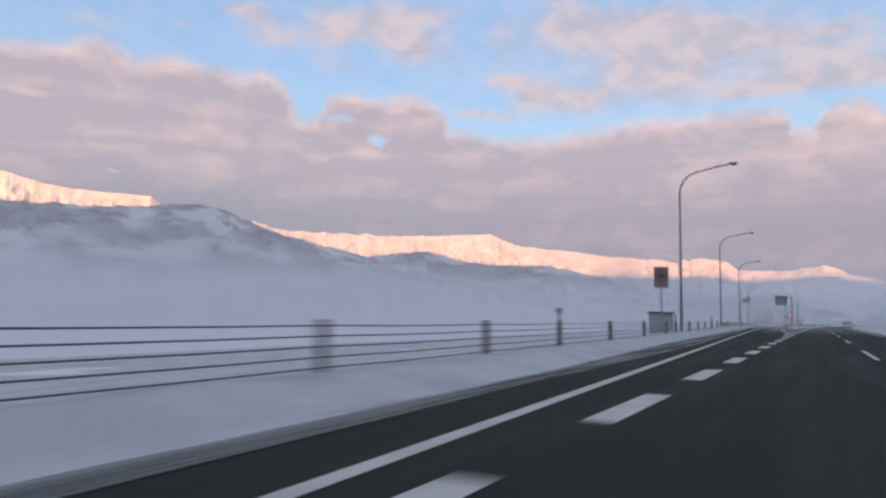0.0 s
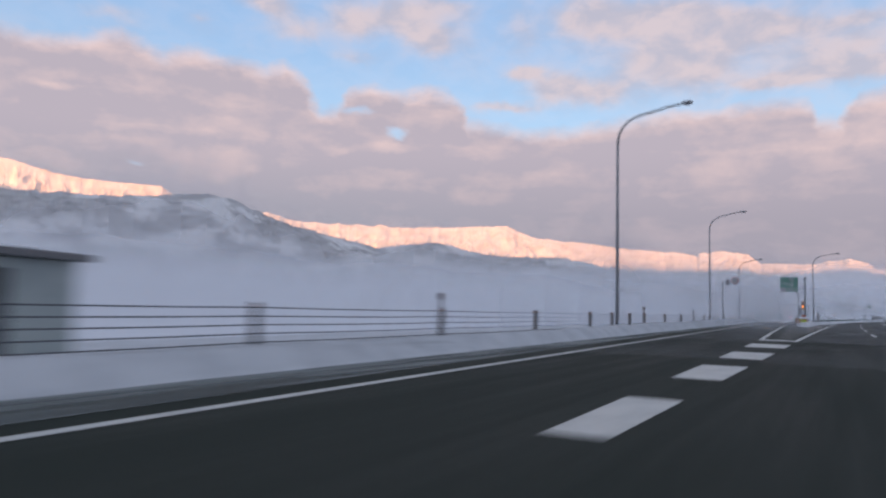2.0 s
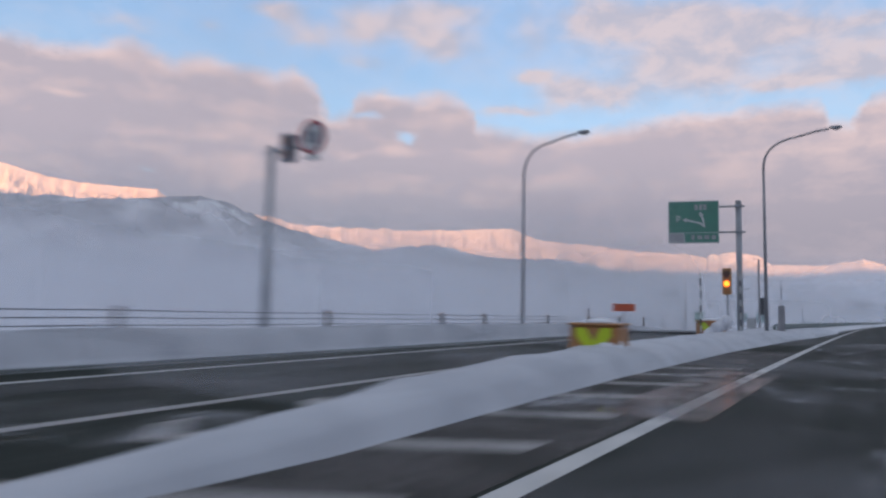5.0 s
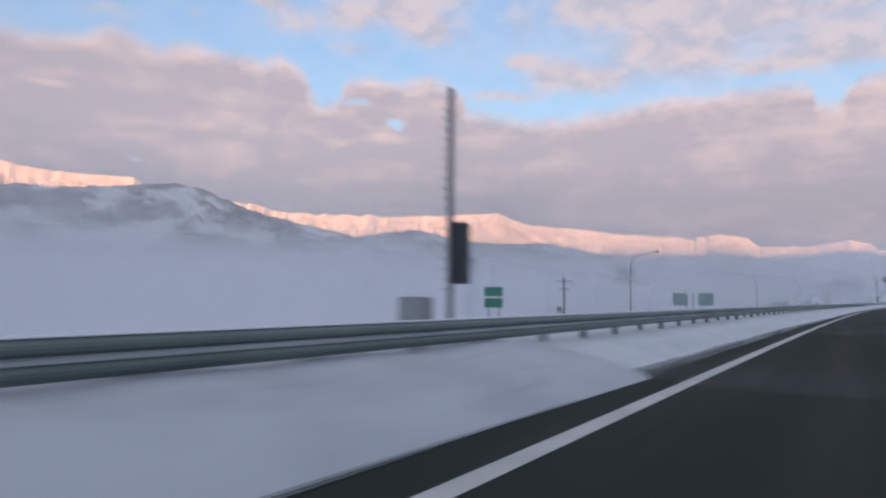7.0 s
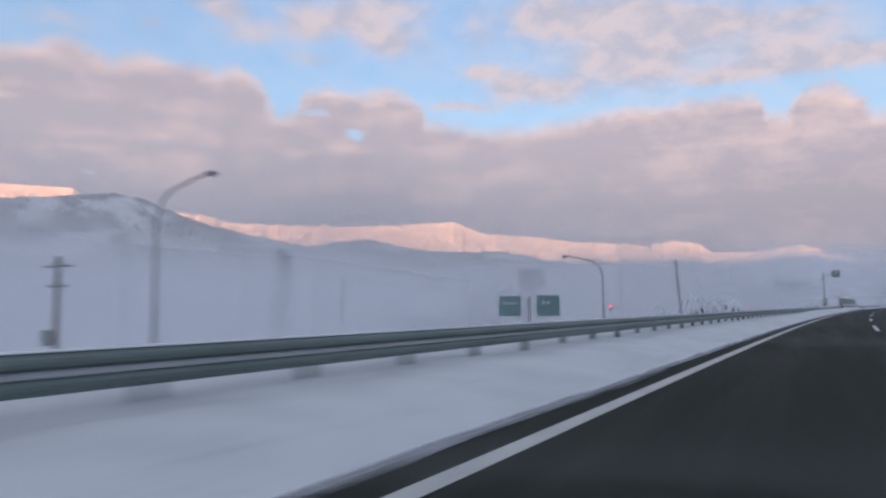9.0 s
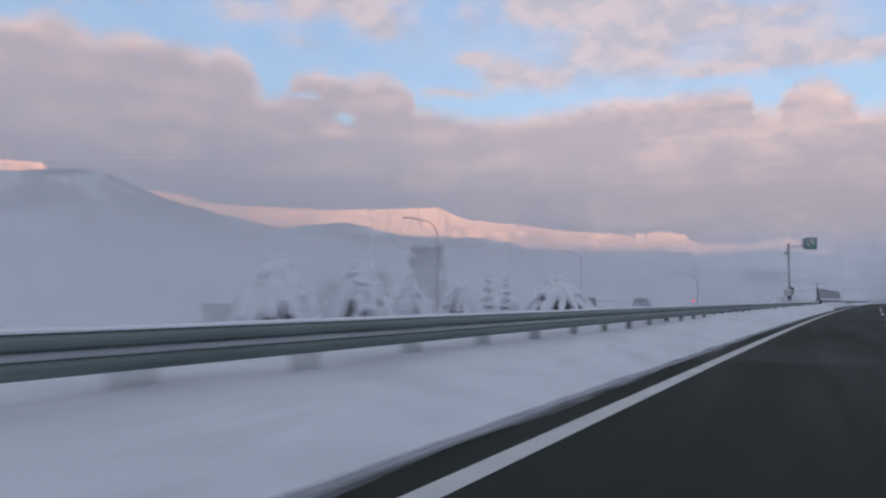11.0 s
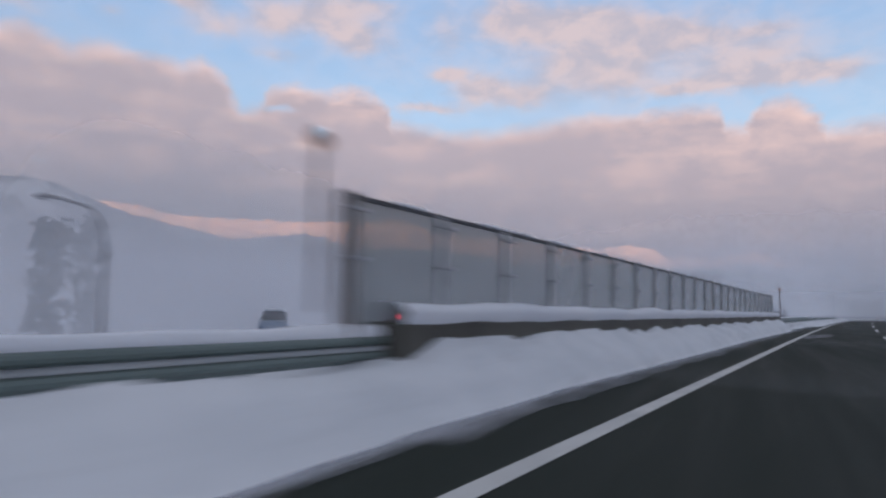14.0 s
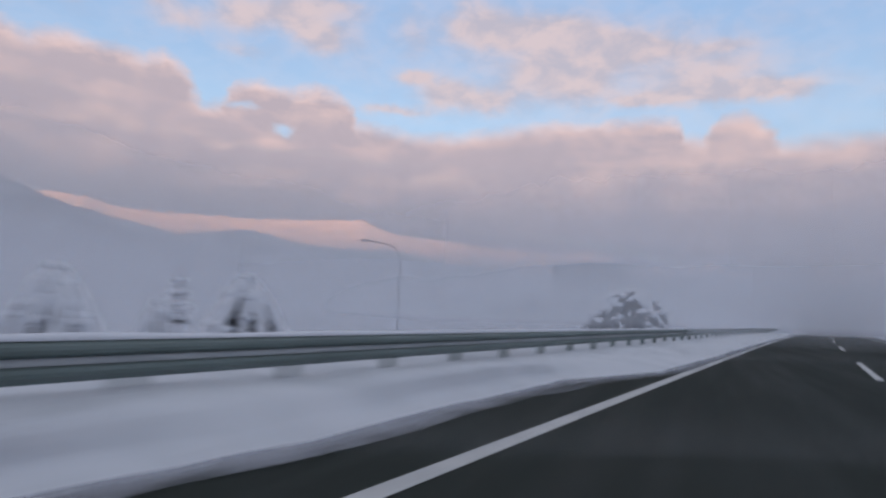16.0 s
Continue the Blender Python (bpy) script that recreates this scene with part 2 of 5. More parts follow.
M_REDLIT = material("red_lamp", (0.9, 0.05, 0.06), 0.4, glow=((1.0, 0.05, 0.10), 3.2))
M_OFF = material("unlit_lens", (0.16, 0.07, 0.05), 0.3)
M_BARK = material("bark", (0.10, 0.085, 0.08), 0.9, 0, 0.2, 6, 0.4, 20)
M_NEEDLE = material("frosted_needles", (0.14, 0.147, 0.16), 0.85, 0, 0.2, 3, second=(0.05, 0.056, 0.06))
M_BARR = material("barrier_post_grey", (0.58, 0.60, 0.62), 0.45, 0.1, 0.1, 2.0, second=(0.46, 0.48, 0.50))
M_UPOLE = material("pole_concrete", (0.22, 0.21, 0.20), 0.8, 0, 0.2, 0.9, 0.2, 25, second=(0.15, 0.145, 0.14))
M_WALLB = material("building_wall", (0.085, 0.082, 0.087), 0.75, 0, 0.15, 0.6)
M_PANE = material("window_glass", (0.05, 0.055, 0.065), 0.12, 0, 0.1, 2)
# Blue-grey car colour, lightened to carry the mist in front of it.
M_CAR = material("misted_car_paint", (0.25, 0.31, 0.40), 0.4, 0.2, 0.05, 3)
M_TYRE = material("tyre_rubber", (0.03, 0.03, 0.03), 0.85, 0, 0.1, 8)

# wet asphalt: fine aggregate, damp streaks along the lanes, powder snow drifted over it
M_ROAD = bpy.data.materials.new("damp_asphalt")
M_ROAD.use_nodes = True
N = Nodes(M_ROAD.node_tree)
rb = M_ROAD.node_tree.nodes["Principled BSDF"]
pos = N.add("ShaderNodeNewGeometry").outputs["Position"]
st = N.vec("MULTIPLY")
N.put(st.inputs[0], pos)
st.inputs[1].default_value = (1.4, 0.07, 1.0)
streak = N.noise(st.outputs[0], 1.0, 6.0, 0.62)
grit = N.noise(pos, 120, 3.0, 0.7)
acol = N.mix(N.m("ADD", N.m("MULTIPLY", N.ramp(streak, 0.25, 0.8), 0.7), N.m("MULTIPLY", grit, 0.3)), (0.025, 0.031, 0.027, 1), (0.036, 0.044, 0.039, 1))
N.put(rb.inputs["Base Color"], acol)
N.put(rb.inputs["Roughness"], N.ramp(streak, 0.3, 0.7, 0.62, 0.85))
rb.inputs["Specular IOR Level"].default_value = 0.04
bp = N.add("ShaderNodeBump")
bp.inputs["Strength"].default_value = 0.25
bp.inputs["Distance"].default_value = 0.01
N.put(bp.inputs["Height"], grit)
N.put(rb.inputs["Normal"], bp.outputs[0])


def veil_material(name, base, top, strength, patch, fades=(), tone=(0.87, 0.90, 0.95, 1), sideways=None, lift=0.0):
    """Mist: a thin scattering veil, thickest near the ground, torn at its upper edge."""
    mt = bpy.data.materials.new(name)
    mt.use_nodes = True
    N = Nodes(mt.node_tree)
    mt.node_tree.nodes.remove(mt.node_tree.nodes["Principled BSDF"])
    pos = N.add("ShaderNodeNewGeometry").outputs["Position"]
    s = N.add("ShaderNodeSeparateXYZ")
    N.put(s.inputs[0], pos)
    n1 = N.noise(pos, patch, 5.0, 0.6)
    edge = N.m("ADD", s.outputs[2], N.m("MULTIPLY", N.m("SUBTRACT", n1, 0.5), top * 0.9))
    a = N.m("MULTIPLY", N.ramp(edge, base, top, 1.0, 0.0), strength)
    a = N.m("MULTIPLY", a, N.ramp(n1, 0.25, 0.6, 0.75, 1.0))
    for y0, y1, v0, v1 in fades:
        a = N.m("MULTIPLY", a, N.ramp(s.outputs[1], y0, y1, v0, v1))
    if lift:
        a = N.m("MULTIPLY", a, N.ramp(s.outputs[2], 0.0, lift))
    if sideways:
        a = N.m("MULTIPLY", a, N.ramp(s.outputs[0], sideways[0], sideways[1]))
    d = N.add("ShaderNodeBsdfDiffuse")
    d.inputs[0].default_value = tone
    tl = N.add("ShaderNodeBsdfTranslucent")
    tl.inputs[0].default_value = tone
    half = N.add("ShaderNodeMixShader")
    half.inputs[0].default_value = 0.5
    N.put(half.inputs[1], d.outputs[0])
    N.put(half.inputs[2], tl.outputs[0])
    tr = N.add("ShaderNodeBsdfTransparent")
    mx = N.add("ShaderNodeMixShader")
    N.put(mx.inputs[0], a)
    N.put(mx.inputs[1], tr.outputs[0])
    N.put(mx.inputs[2], half.outputs[0])
    N.put(mt.node_tree.nodes["Material Output"].inputs[0], mx.outputs[0])
    return mt


# ---- building helpers ----
def road_x(y):
    """The bend of the carriageway: x of the camera's lane line at the distance y."""
    def p(u):
        return 10 * (-0.09259 * u**2 + 0.12958 * u**3 + 0.07256 * u**4 + 0.02479 * u**5 - 0.01709 * u**6)
    if y <= 420:
        return p(max(y, -100) / 200)
    w = y - 420
    return p(2.1) + (p(2.1) - p(2.095)) * w + 1.6e-4 * w * w


class Mesh:
    """Collects vertices and faces for one mesh."""

    def __init__(self):
        self.v, self.f = [], []

    def box(self, c, s, rz=0.0, bev=0.0):
        x, y, z = (q / 2 for q in s)
        b = min(bev, x * .9, y * .9, z * .9)
        ring = [(-x, -y), (x, -y), (x, y), (-x, y)] if not b else [(-x + b, -y), (x - b, -y), (x, -y + b), (x, y - b), (x - b, y), (-x + b, y), (-x, y - b), (-x, -y + b)]
        levels = [(-z, 1), (z, 1)] if not b else [(-z, 1 - b / max(x, y)), (-z + b, 1), (z - b, 1), (z, 1 - b / max(x, y))]
        n, o = len(ring), len(self.v)
        ca, sa = math.cos(rz), math.sin(rz)
        for lz, k in levels:
            for px, py in ring:
                px, py = px * k, py * k
                self.v.append((c[0] + px * ca - py * sa, c[1] + px * sa + py * ca, c[2] + lz))
        for i in range(len(levels) - 1):
            for j in range(n):
                self.f.append((o + i * n + j, o + i * n + (j + 1) % n, o + (i + 1) * n + (j + 1) % n, o + (i + 1) * n + j))
        self.f.append(tuple(o + j for j in range(n))[::-1])
        e = o + (len(levels) - 1) * n
        self.f.append(tuple(e + j for j in range(n)))
        return self

    def tube(self, pts, r, n=8, cap=True):
        """A round bar along points; r is one radius or one per point."""
        o = len(self.v)
        pts = [Vector(p) for p in pts]
        rs = r if isinstance(r, (list, tuple)) else [r] * len(pts)
        side = None
        for i, p in enumerate(pts):
            d = (pts[min(i + 1, len(pts) - 1)] - pts[max(i - 1, 0)]).normalized()
            if side is None:
                side = d.orthogonal().normalized()
            side = (side - d * side.dot(d)).normalized()
            up = d.cross(side)
            for k in range(n):
                a = 2 * math.pi * k / n
                self.v.append(tuple(p + (side * math.cos(a) + up * math.sin(a)) * rs[i]))
        for i in range(len(pts) - 1):
            for k in range(n):
                self.f.append((o + i * n + k, o + i * n + (k + 1) % n, o + (i + 1) * n + (k + 1) % n, o + (i + 1) * n + k))
        if cap:
            self.f.append(tuple(o + k for k in range(n))[::-1])
            e = o + (len(pts) - 1) * n
            self.f.append(tuple(e + k for k in range(n)))
        return self

    def grid(self, rows):
        """A sheet from rows of points."""
        o, w = len(self.v), len(rows[0])
        for r in rows:
            self.v.extend(r)
        for i in range(len(rows) - 1):
            for j in range(w - 1):
                a = o + i * w + j
                self.f.append((a, a + 1, a + w + 1, a + w))
        return self

    def poly(self, pts):
        o = len(self.v)
        self.v.extend(pts)
        self.f.append(tuple(range(o, o + len(pts))))
        return self

    def lump(self, c, s, seed=0, n=7):
        """A rounded, uneven clump."""
        o = len(self.v)
        for i in range(n + 1):
            th = math.pi * i / n
            for k in range(n + 3):
                ph = 2 * math.pi * k / (n + 3)
                d = Vector((math.sin(th) * math.cos(ph), math.sin(th) * math.sin(ph), math.cos(th)))
                q = 1 + 0.35 * noise.noise(d * 1.7 + Vector((seed * 3.1, seed, 0)))
                self.v.append((c[0] + d.x * s[0] * q, c[1] + d.y * s[1] * q, c[2] + d.z * s[2] * q))
        w = n + 3
        for i in range(n):
            for k in range(w):
                self.f.append((o + i * w + k, o + (i + 1) * w + k, o + (i + 1) * w + (k + 1) % w, o + i * w + (k + 1) % w))
        return self

    def data(self, name, mat, smooth=False):
        me = bpy.data.meshes.new(name)
        me.from_pydata([tuple(v) for v in self.v], [], self.f)
        me.materials.append(mat)
        if smooth:
            me.polygons.foreach_set("use_smooth", [True] * len(me.polygons))
        me.update()
        return me


def part(name, mesh, mat, parent=None, label="", smooth=False, at=None):
    ob = new(name, mesh if isinstance(mesh, bpy.types.Mesh) else mesh.data(name, mat, smooth))
    if at:
        ob.location = at
    if parent:
        ob.parent = parent
    if label:
        ob["label"] = label
    return ob


def thing(name, at, label, category, group="", kind="", rz=0.0):
    ob = new(name)
    ob.location, ob.rotation_euler = at, (0, 0, rz)
    return tagged(ob, label, category, group, kind)


# ---- setting: ground, road, mountains, mist ----
def lerp(pairs, q):
    """A value read off a short table of (place, value)."""
    for (a, va), (b, vb) in zip(pairs, pairs[1:]):
        if q <= b:
            k = min(max((q - a) / (b - a), 0), 1)
            return va + (vb - va) * k
    return pairs[-1][1]


def wob(x, y, s=0.4, seed=0.0):
    return noise.noise(Vector((x * s, y * s, seed)))


def exit_edge(y):
    """Lateral place of the left edge line along the slip road's taper."""
    return -2.55 - 0.0495 * y


def fence_lat(y):
    return -5.72 - 0.0445 * y


def gore_left(y):
    return -3.36 - 0.054 * (y - 90)


def bank_edge(y):
    """Lateral place where the asphalt disappears under the ploughed snow."""
    if y < 190:
        return exit_edge(y) - lerp([(14, 1.5), (32, 1.95)], y)
    return lerp([(190, -2.95), (226, -2.9), (246, -2.5), (390, -2.5), (398, -3.1), (402, -3.4), (412, -3.35), (422, -3.4), (430, -3.3), (440, -3.2), (446, -3.5), (450, -3.4), (453, -3.15), (456, -3.3), (460, -3.3), (463.3, -2.4), (470, -2.3), (700, -2.3)], y)


def ground_z(lat, y):
    far = lerp([(-400, -9.0), (-60, -4.5), (-24, -3.2), (-15, -1.6), (-9, -0.45), (-6, -0.2), (0, -0.2), (12, -0.25), (60, -1.0), (500, 4.0)], lat)
    if y < 215:
        far = lerp([(-400, -6.0), (-60, -3.2), (-24, -1.4), (-15, -0.35), (-6, -0.2), (0, -0.2), (12, -0.25), (60, -1.0), (500, 4.0)], lat)
    return far


lats = [-5200, -3000, -1800, -1000, -600, -400, -240, -150, -100, -70, -50, -38, -30, -24, -20, -17, -15, -13, -11, -9, -7, -5, 0, 8, 12, 18, 30, 60, 120, 300, 700, 1600, 4000]
ys = [-4000, -2200, -1200, -600, -300, -150] + list(range(-80, 640, 6)) + [700, 800, 1000, 1400, 2000, 3000, 4200, 5200]
rows = []
for y in ys:
    rows.append([(road_x(min(max(y, -80), 640)) + l, y, ground_z(l, y) + (0.10 * wob(l, y, 0.23) + 0.05 * wob(l, y, 0.9, 4) if -60 < l < -8 else 0)) for l in lats])
tagged(part("ground", Mesh().grid(rows), M_SNOW, smooth=True), "open ground under fresh snow", "ground", kind="structure")


def ribbon(y0, y1, left, right, z, step=3.0, thick=0.0):
    """A strip that follows the bend between two lateral edges."""
    m, n = Mesh(), max(1, int(math.ceil((y1 - y0) / step)))
    rws = []
    for i in range(n + 1):
        y = y0 + (y1 - y0) * i / n
        l, r = (left(y) if callable(left) else left), (right(y) if callable(right) else right)
        x = road_x(y)
        row = [(x + l, y, z), (x + r, y, z)]
        if thick:
            row = [(x + l, y, z - thick)] + row + [(x + r, y, z - thick)]
        rws.append(row)
    return m.grid(rws)


def road_left(y):
    return exit_edge(y) - 2.4 if y < 205 else -4.4


road = tagged(part("road", ribbon(-90, 760, road_left, 7.2, 0.0, 3, 0.18), M_ROAD), "dark damp asphalt carriageway with a slip road", "road", kind="structure")
slip = tagged(part("slip_road", ribbon(160, 202, lambda y: -11.3 - 0.055 * (y - 160) - 0.0016 * (y - 160) ** 2, lambda y: -6.6 - 0.05 * (y - 160) - 0.0012 * (y - 160) ** 2, -0.012, 3, 0.1), M_ROAD),
              "damp asphalt slip road leaving the carriageway", "road", kind="structure")
PZ = 0.006
M_WORN = material("worn_road_paint", (0.45, 0.44, 0.43), 0.6, 0, 0.2, 1.6, 0.3, 60, second=(0.19, 0.186, 0.183))
M_PEACH = material("pale_orange_flat", (0.78, 0.44, 0.27), 0.6, 0, 0.15, 3.0, second=(0.68, 0.40, 0.27))
part("edge_line", ribbon(-80, 178, lambda y: exit_edge(y) - 0.09, lambda y: exit_edge(y) + 0.09, PZ), M_PAINT, road, "worn white edge line")
part("edge_line", ribbon(90.4, 740, -2.005, -1.815, PZ), M_PAINT, road, "worn white edge line")
part("edge_line", ribbon(90.4, 138, lambda y: gore_left(y), lambda y: gore_left(y) + 0.2, PZ), M_PAINT, road, "white line round the painted nose")
part("edge_line", ribbon(138, 168, lambda y: gore_left(y), lambda y: gore_left(y) + 0.2, PZ), M_WORN, road, "worn line round the painted nose")
part("edge_line", ribbon(-80, 740, 5.05, 5.22, PZ), M_PAINT, road, "white edge line")
m = Mesh().poly([(road_x(90) - 3.36, 90.2, PZ + .003), (road_x(90) - 1.88, 90.1, PZ + .003), (road_x(93) - 1.88, 91.6, PZ + .003), (road_x(93) - 3.4, 91.9, PZ + .003)])
part("nose_bar", m, M_PAINT, road)
# block marks between lane and slip road, widening towards the nose
starts = [7.2 + 6.1 * i for i in range(-7, 9)] + [62.3, 68.6, 75.1, 82.5]
for y in starts:
    part("block_mark", ribbon(y, y + (3.1 if y < 65 else 3.6), lambda q: -1.82 - lerp([(0, 0.34), (56, 0.38), (75, 0.98), (90, 1.50)], q), -1.82, PZ, 3.6), M_PAINT, road)
# lane dashes
y = -35.4
while y < 620:
    part("lane_dash", ribbon(y, y + 8.0, lambda q: lerp([(80, 1.47), (240, 1.17), (420, 1.35), (480, 1.6)], q), lambda q: lerp([(80, 1.62), (240, 1.32), (420, 1.5), (480, 1.75)], q), PZ, 4), M_PAINT, road)
    y += 20.0
# dried salt and grit on the nose, where no wheel runs, plus painted glare
M_SALT_GLARE = material("salt_and_glare", (0.125, 0.117, 0.115), 0.8, 0, 0.2, 0.8, 0.3, 60, second=(0.085, 0.08, 0.079))
N = Nodes(M_SALT_GLARE.node_tree)
pos = N.add("ShaderNodeNewGeometry").outputs["Position"]
N.put(M_SALT_GLARE.node_tree.nodes["Principled BSDF"].inputs["Alpha"], N.ramp(N.noise(pos, 0.9, 6.0, 0.65, 0.4), 0.25, 0.6, 0.1, 0.7))
# Windscreen glare is put into this film's pale colour as well.
part("salt_film", ribbon(112, 166, lambda y: max(gore_left(y) + 0.2, lerp([(112, -2.4), (124, -3.0), (140, -3.6), (150, -4.2)], y)), -2.06, 0.003), M_SALT_GLARE, road, "pale film on the asphalt, dried salt and painted windscreen glare")
# Thin streaky film that makes the lanes paler, faded out at both ends.
M_FILM = material("paler_asphalt", (0.16, 0.165, 0.175), 0.85, 0, 0.2, 0.8, 0.2, 60, second=(0.11, 0.115, 0.12))
N = Nodes(M_FILM.node_tree)
pos = N.add("ShaderNodeNewGeometry").outputs["Position"]
sp = N.add("ShaderNodeSeparateXYZ")
N.put(sp.inputs[0], pos)
st = N.vec("MULTIPLY")
N.put(st.inputs[0], pos)
st.inputs[1].default_value = (0.5, 0.22, 1.0)
film_alpha = N.ramp(N.noise(st.outputs[0], 1.0, 6.0, 0.6, 0.6), 0.36, 0.70, 0.02, 0.55)
N.put(M_FILM.node_tree.nodes["Principled BSDF"].inputs["Alpha"], N.m("MULTIPLY", film_alpha, N.m("MULTIPLY", N.ramp(sp.outputs[1], 66.0, 100.0), N.ramp(sp.outputs[1], 196.0, 172.0))))
part("powder_film", ribbon(66, 196, -1.85, 5.0, 0.0035), M_FILM, road, "thin streaky pale film spread over the lanes")
part("powder_film", ribbon(66, 168, lambda y: exit_edge(y) + 0.1, lambda y: min(-1.9, gore_left(max(y, 80)) - 0.02), 0.0035), M_FILM, road)
# chevron hatching inside the nose, worn at its ends
y = 95.55
while y < 156:
    l, r = gore_left(y) + 0.75, -2.32
    c, x, w = gore_left(y) + lerp([(95, 0.95), (118, 1.3)], y), road_x(y), 0.36
    part("hatch_bar", Mesh().poly([(x + l, y + (c - l) * 1.1, PZ), (x + c, y, PZ), (x + r, y + (r - c) * .5, PZ), (x + r, y + (r - c) * .5 + w, PZ), (x + c, y + w, PZ), (x + l, y + (c - l) * 1.1 + w, PZ)]), M_WORN, road, "half worn chevron bar")
    y += 2.05
# Thin flat piece coloured pale orange.
m = Mesh().box((0, 0, 0.012), (0.85, 0.5, 0.012), 0, 0.004)
tagged(part("road_patch", m, M_PEACH, at=(-5.95, 125.35, 0)), "pale orange patch lying flat on the slip road", "road patch")
M_WET = material("wet_asphalt", (0.022, 0.025, 0.026), 0.14, 0, 0.2, 1.5, 0.1, 20, rvary=0.1)
N = Nodes(M_WET.node_tree)
pos = N.add("ShaderNodeNewGeometry").outputs["Position"]
N.put(M_WET.node_tree.nodes["Principled BSDF"].inputs["Alpha"], N.ramp(N.noise(pos, 1.1, 5.0, 0.6, 0.3), 0.36, 0.56, 0.0, 0.6))
tagged(part("wet_patch", ribbon(148.5, 156, -2.7, -1.5, 0.009, 1.5), M_WET), "thin film of meltwater on the asphalt", "water", kind="stuff")
# thin snow blown across the asphalt, and patches that paint its sheen
random.seed(5)


def drift(name, pts, label, mat=None):
    m = Mesh()
    cx = sum(p[0] for p in pts) / len(pts)
    cy = sum(p[1] for p in pts) / len(pts)
    o = len(m.v)
    m.v.append((road_x(cy) + cx, cy, 0.022))
    n = len(pts) * 5
    for i in range(n):
        k = i / n * len(pts)
        a, b = pts[int(k)], pts[(int(k) + 1) % len(pts)]
        t = k - int(k)
        x, yy = a[0] + (b[0] - a[0]) * t, a[1] + (b[1] - a[1]) * t
        q = 1 + 0.22 * wob(x, yy, 1.6, 2)
        x, yy = cx + (x - cx) * q, cy + (yy - cy) * q
        m.v.append((road_x(yy) + x, yy, 0.009))
    for i in range(n):
        m.f.append((o, o + 1 + i, o + 1 + (i + 1) % n))
    return tagged(part(name, m, mat or M_DRIFT, smooth=True), label, "snow", kind="stuff")


M_DRIFT = bpy.data.materials.new("powder_and_sheen")
M_DRIFT.use_nodes = True
N = Nodes(M_DRIFT.node_tree)
db = M_DRIFT.node_tree.nodes["Principled BSDF"]
pos = N.add("ShaderNodeNewGeometry").outputs["Position"]
st = N.vec("MULTIPLY")
N.put(st.inputs[0], pos)
st.inputs[1].default_value = (1.0, 0.6, 1.0)
db.inputs["Base Color"].default_value = (0.55, 0.56, 0.60, 1)
db.inputs["Roughness"].default_value = 0.85
N.put(db.inputs["Alpha"], N.m("MULTIPLY", N.ramp(N.noise(st.outputs[0], 1.1, 6.0, 0.65, 0.4), 0.46, 0.70), 0.42))
for i in range(20):
    yy = 92 + i * 4.9 + random.uniform(-1, 1)
    l = random.uniform(-6.5, -3.2) if i % 5 or yy < 130 else random.uniform(-1.2, 0.6)
    w, h = random.uniform(1.4, 2.6), random.uniform(1.2, 2.2)
    drift("snow_drift", [(l - w, yy - h * .2), (l - w * .3, yy - h), (l + w, yy - h * .3), (l + w * .7, yy + h * .6), (l - w * .5, yy + h)], "thin pale patch on the asphalt, powder snow and painted sheen")
# Pale patches that put the wet asphalt's sheen and powder snow into colour.
for l, yy, w, h in [(0.9, 146.5, 1.6, 1.5), (2.6, 149.5, 2.0, 1.2), (-0.6, 152.5, 1.3, 1.6), (1.4, 156.0, 2.2, 1.4), (3.6, 158.5, 1.6, 1.5), (0.2, 162.0, 1.6, 1.6), (2.4, 167.0, 2.4, 1.8), (-0.8, 170.0, 1.2, 2.0), (1.2, 177.0, 2.2, 2.0), (-2.6, 149.0, 0.8, 1.6), (-2.8, 154.5, 0.8, 2.0)]:
    drift("snow_drift", [(l - w, yy - h * .2), (l - w * .3, yy - h), (l + w, yy - h * .3), (l + w * .7, yy + h * .6), (l - w * .5, yy + h)], "thin pale patch on the asphalt, powder snow and painted sheen")
M_PATCH = snow_material("powder_patch", (0.34, 0.35, 0.38), (0.22, 0.23, 0.25), 1.2)
N = Nodes(M_PATCH.node_tree)
pos = N.add("ShaderNodeNewGeometry").outputs["Position"]
N.put(M_PATCH.node_tree.nodes["Principled BSDF"].inputs["Alpha"], N.ramp(N.noise(pos, 0.9, 6.0, 0.65, 0.4), 0.30, 0.56, 0.0, 0.62))
drift("snow_drift", [(-1.75, 426.6), (-1.3, 428.4), (-0.72, 430.3), (-0.6, 433.0), (-1.1, 435.6), (-1.8, 433)], "powder snow patch lying across the edge line", M_PATCH)


# ploughed banks
def bank(name, y0, y1, prof, label, step=0.8, mat=None, seed=0.0):
    rws, n = [], int((y1 - y0) / step)
    for i in range(n + 1):
        y = y0 + (y1 - y0) * i / n
        x, rw = road_x(y), []
        pr = prof(y)
        for j, (l, z, amp) in enumerate(pr):
            rw.append((x + l + 0.5 * amp * wob(l, y, 0.5, seed + 7), y, max(z + amp * (wob(l, y, 0.45, seed) + 0.6 * wob(l, y, 1.5, seed + 3) + 0.45 * wob(l, y, 3.1, seed + 5)), -0.4)))
        rws.append(rw)
    return tagged(part(name, Mesh().grid(rws), mat or M_BANK, smooth=True), label, "snow bank", kind="stuff")


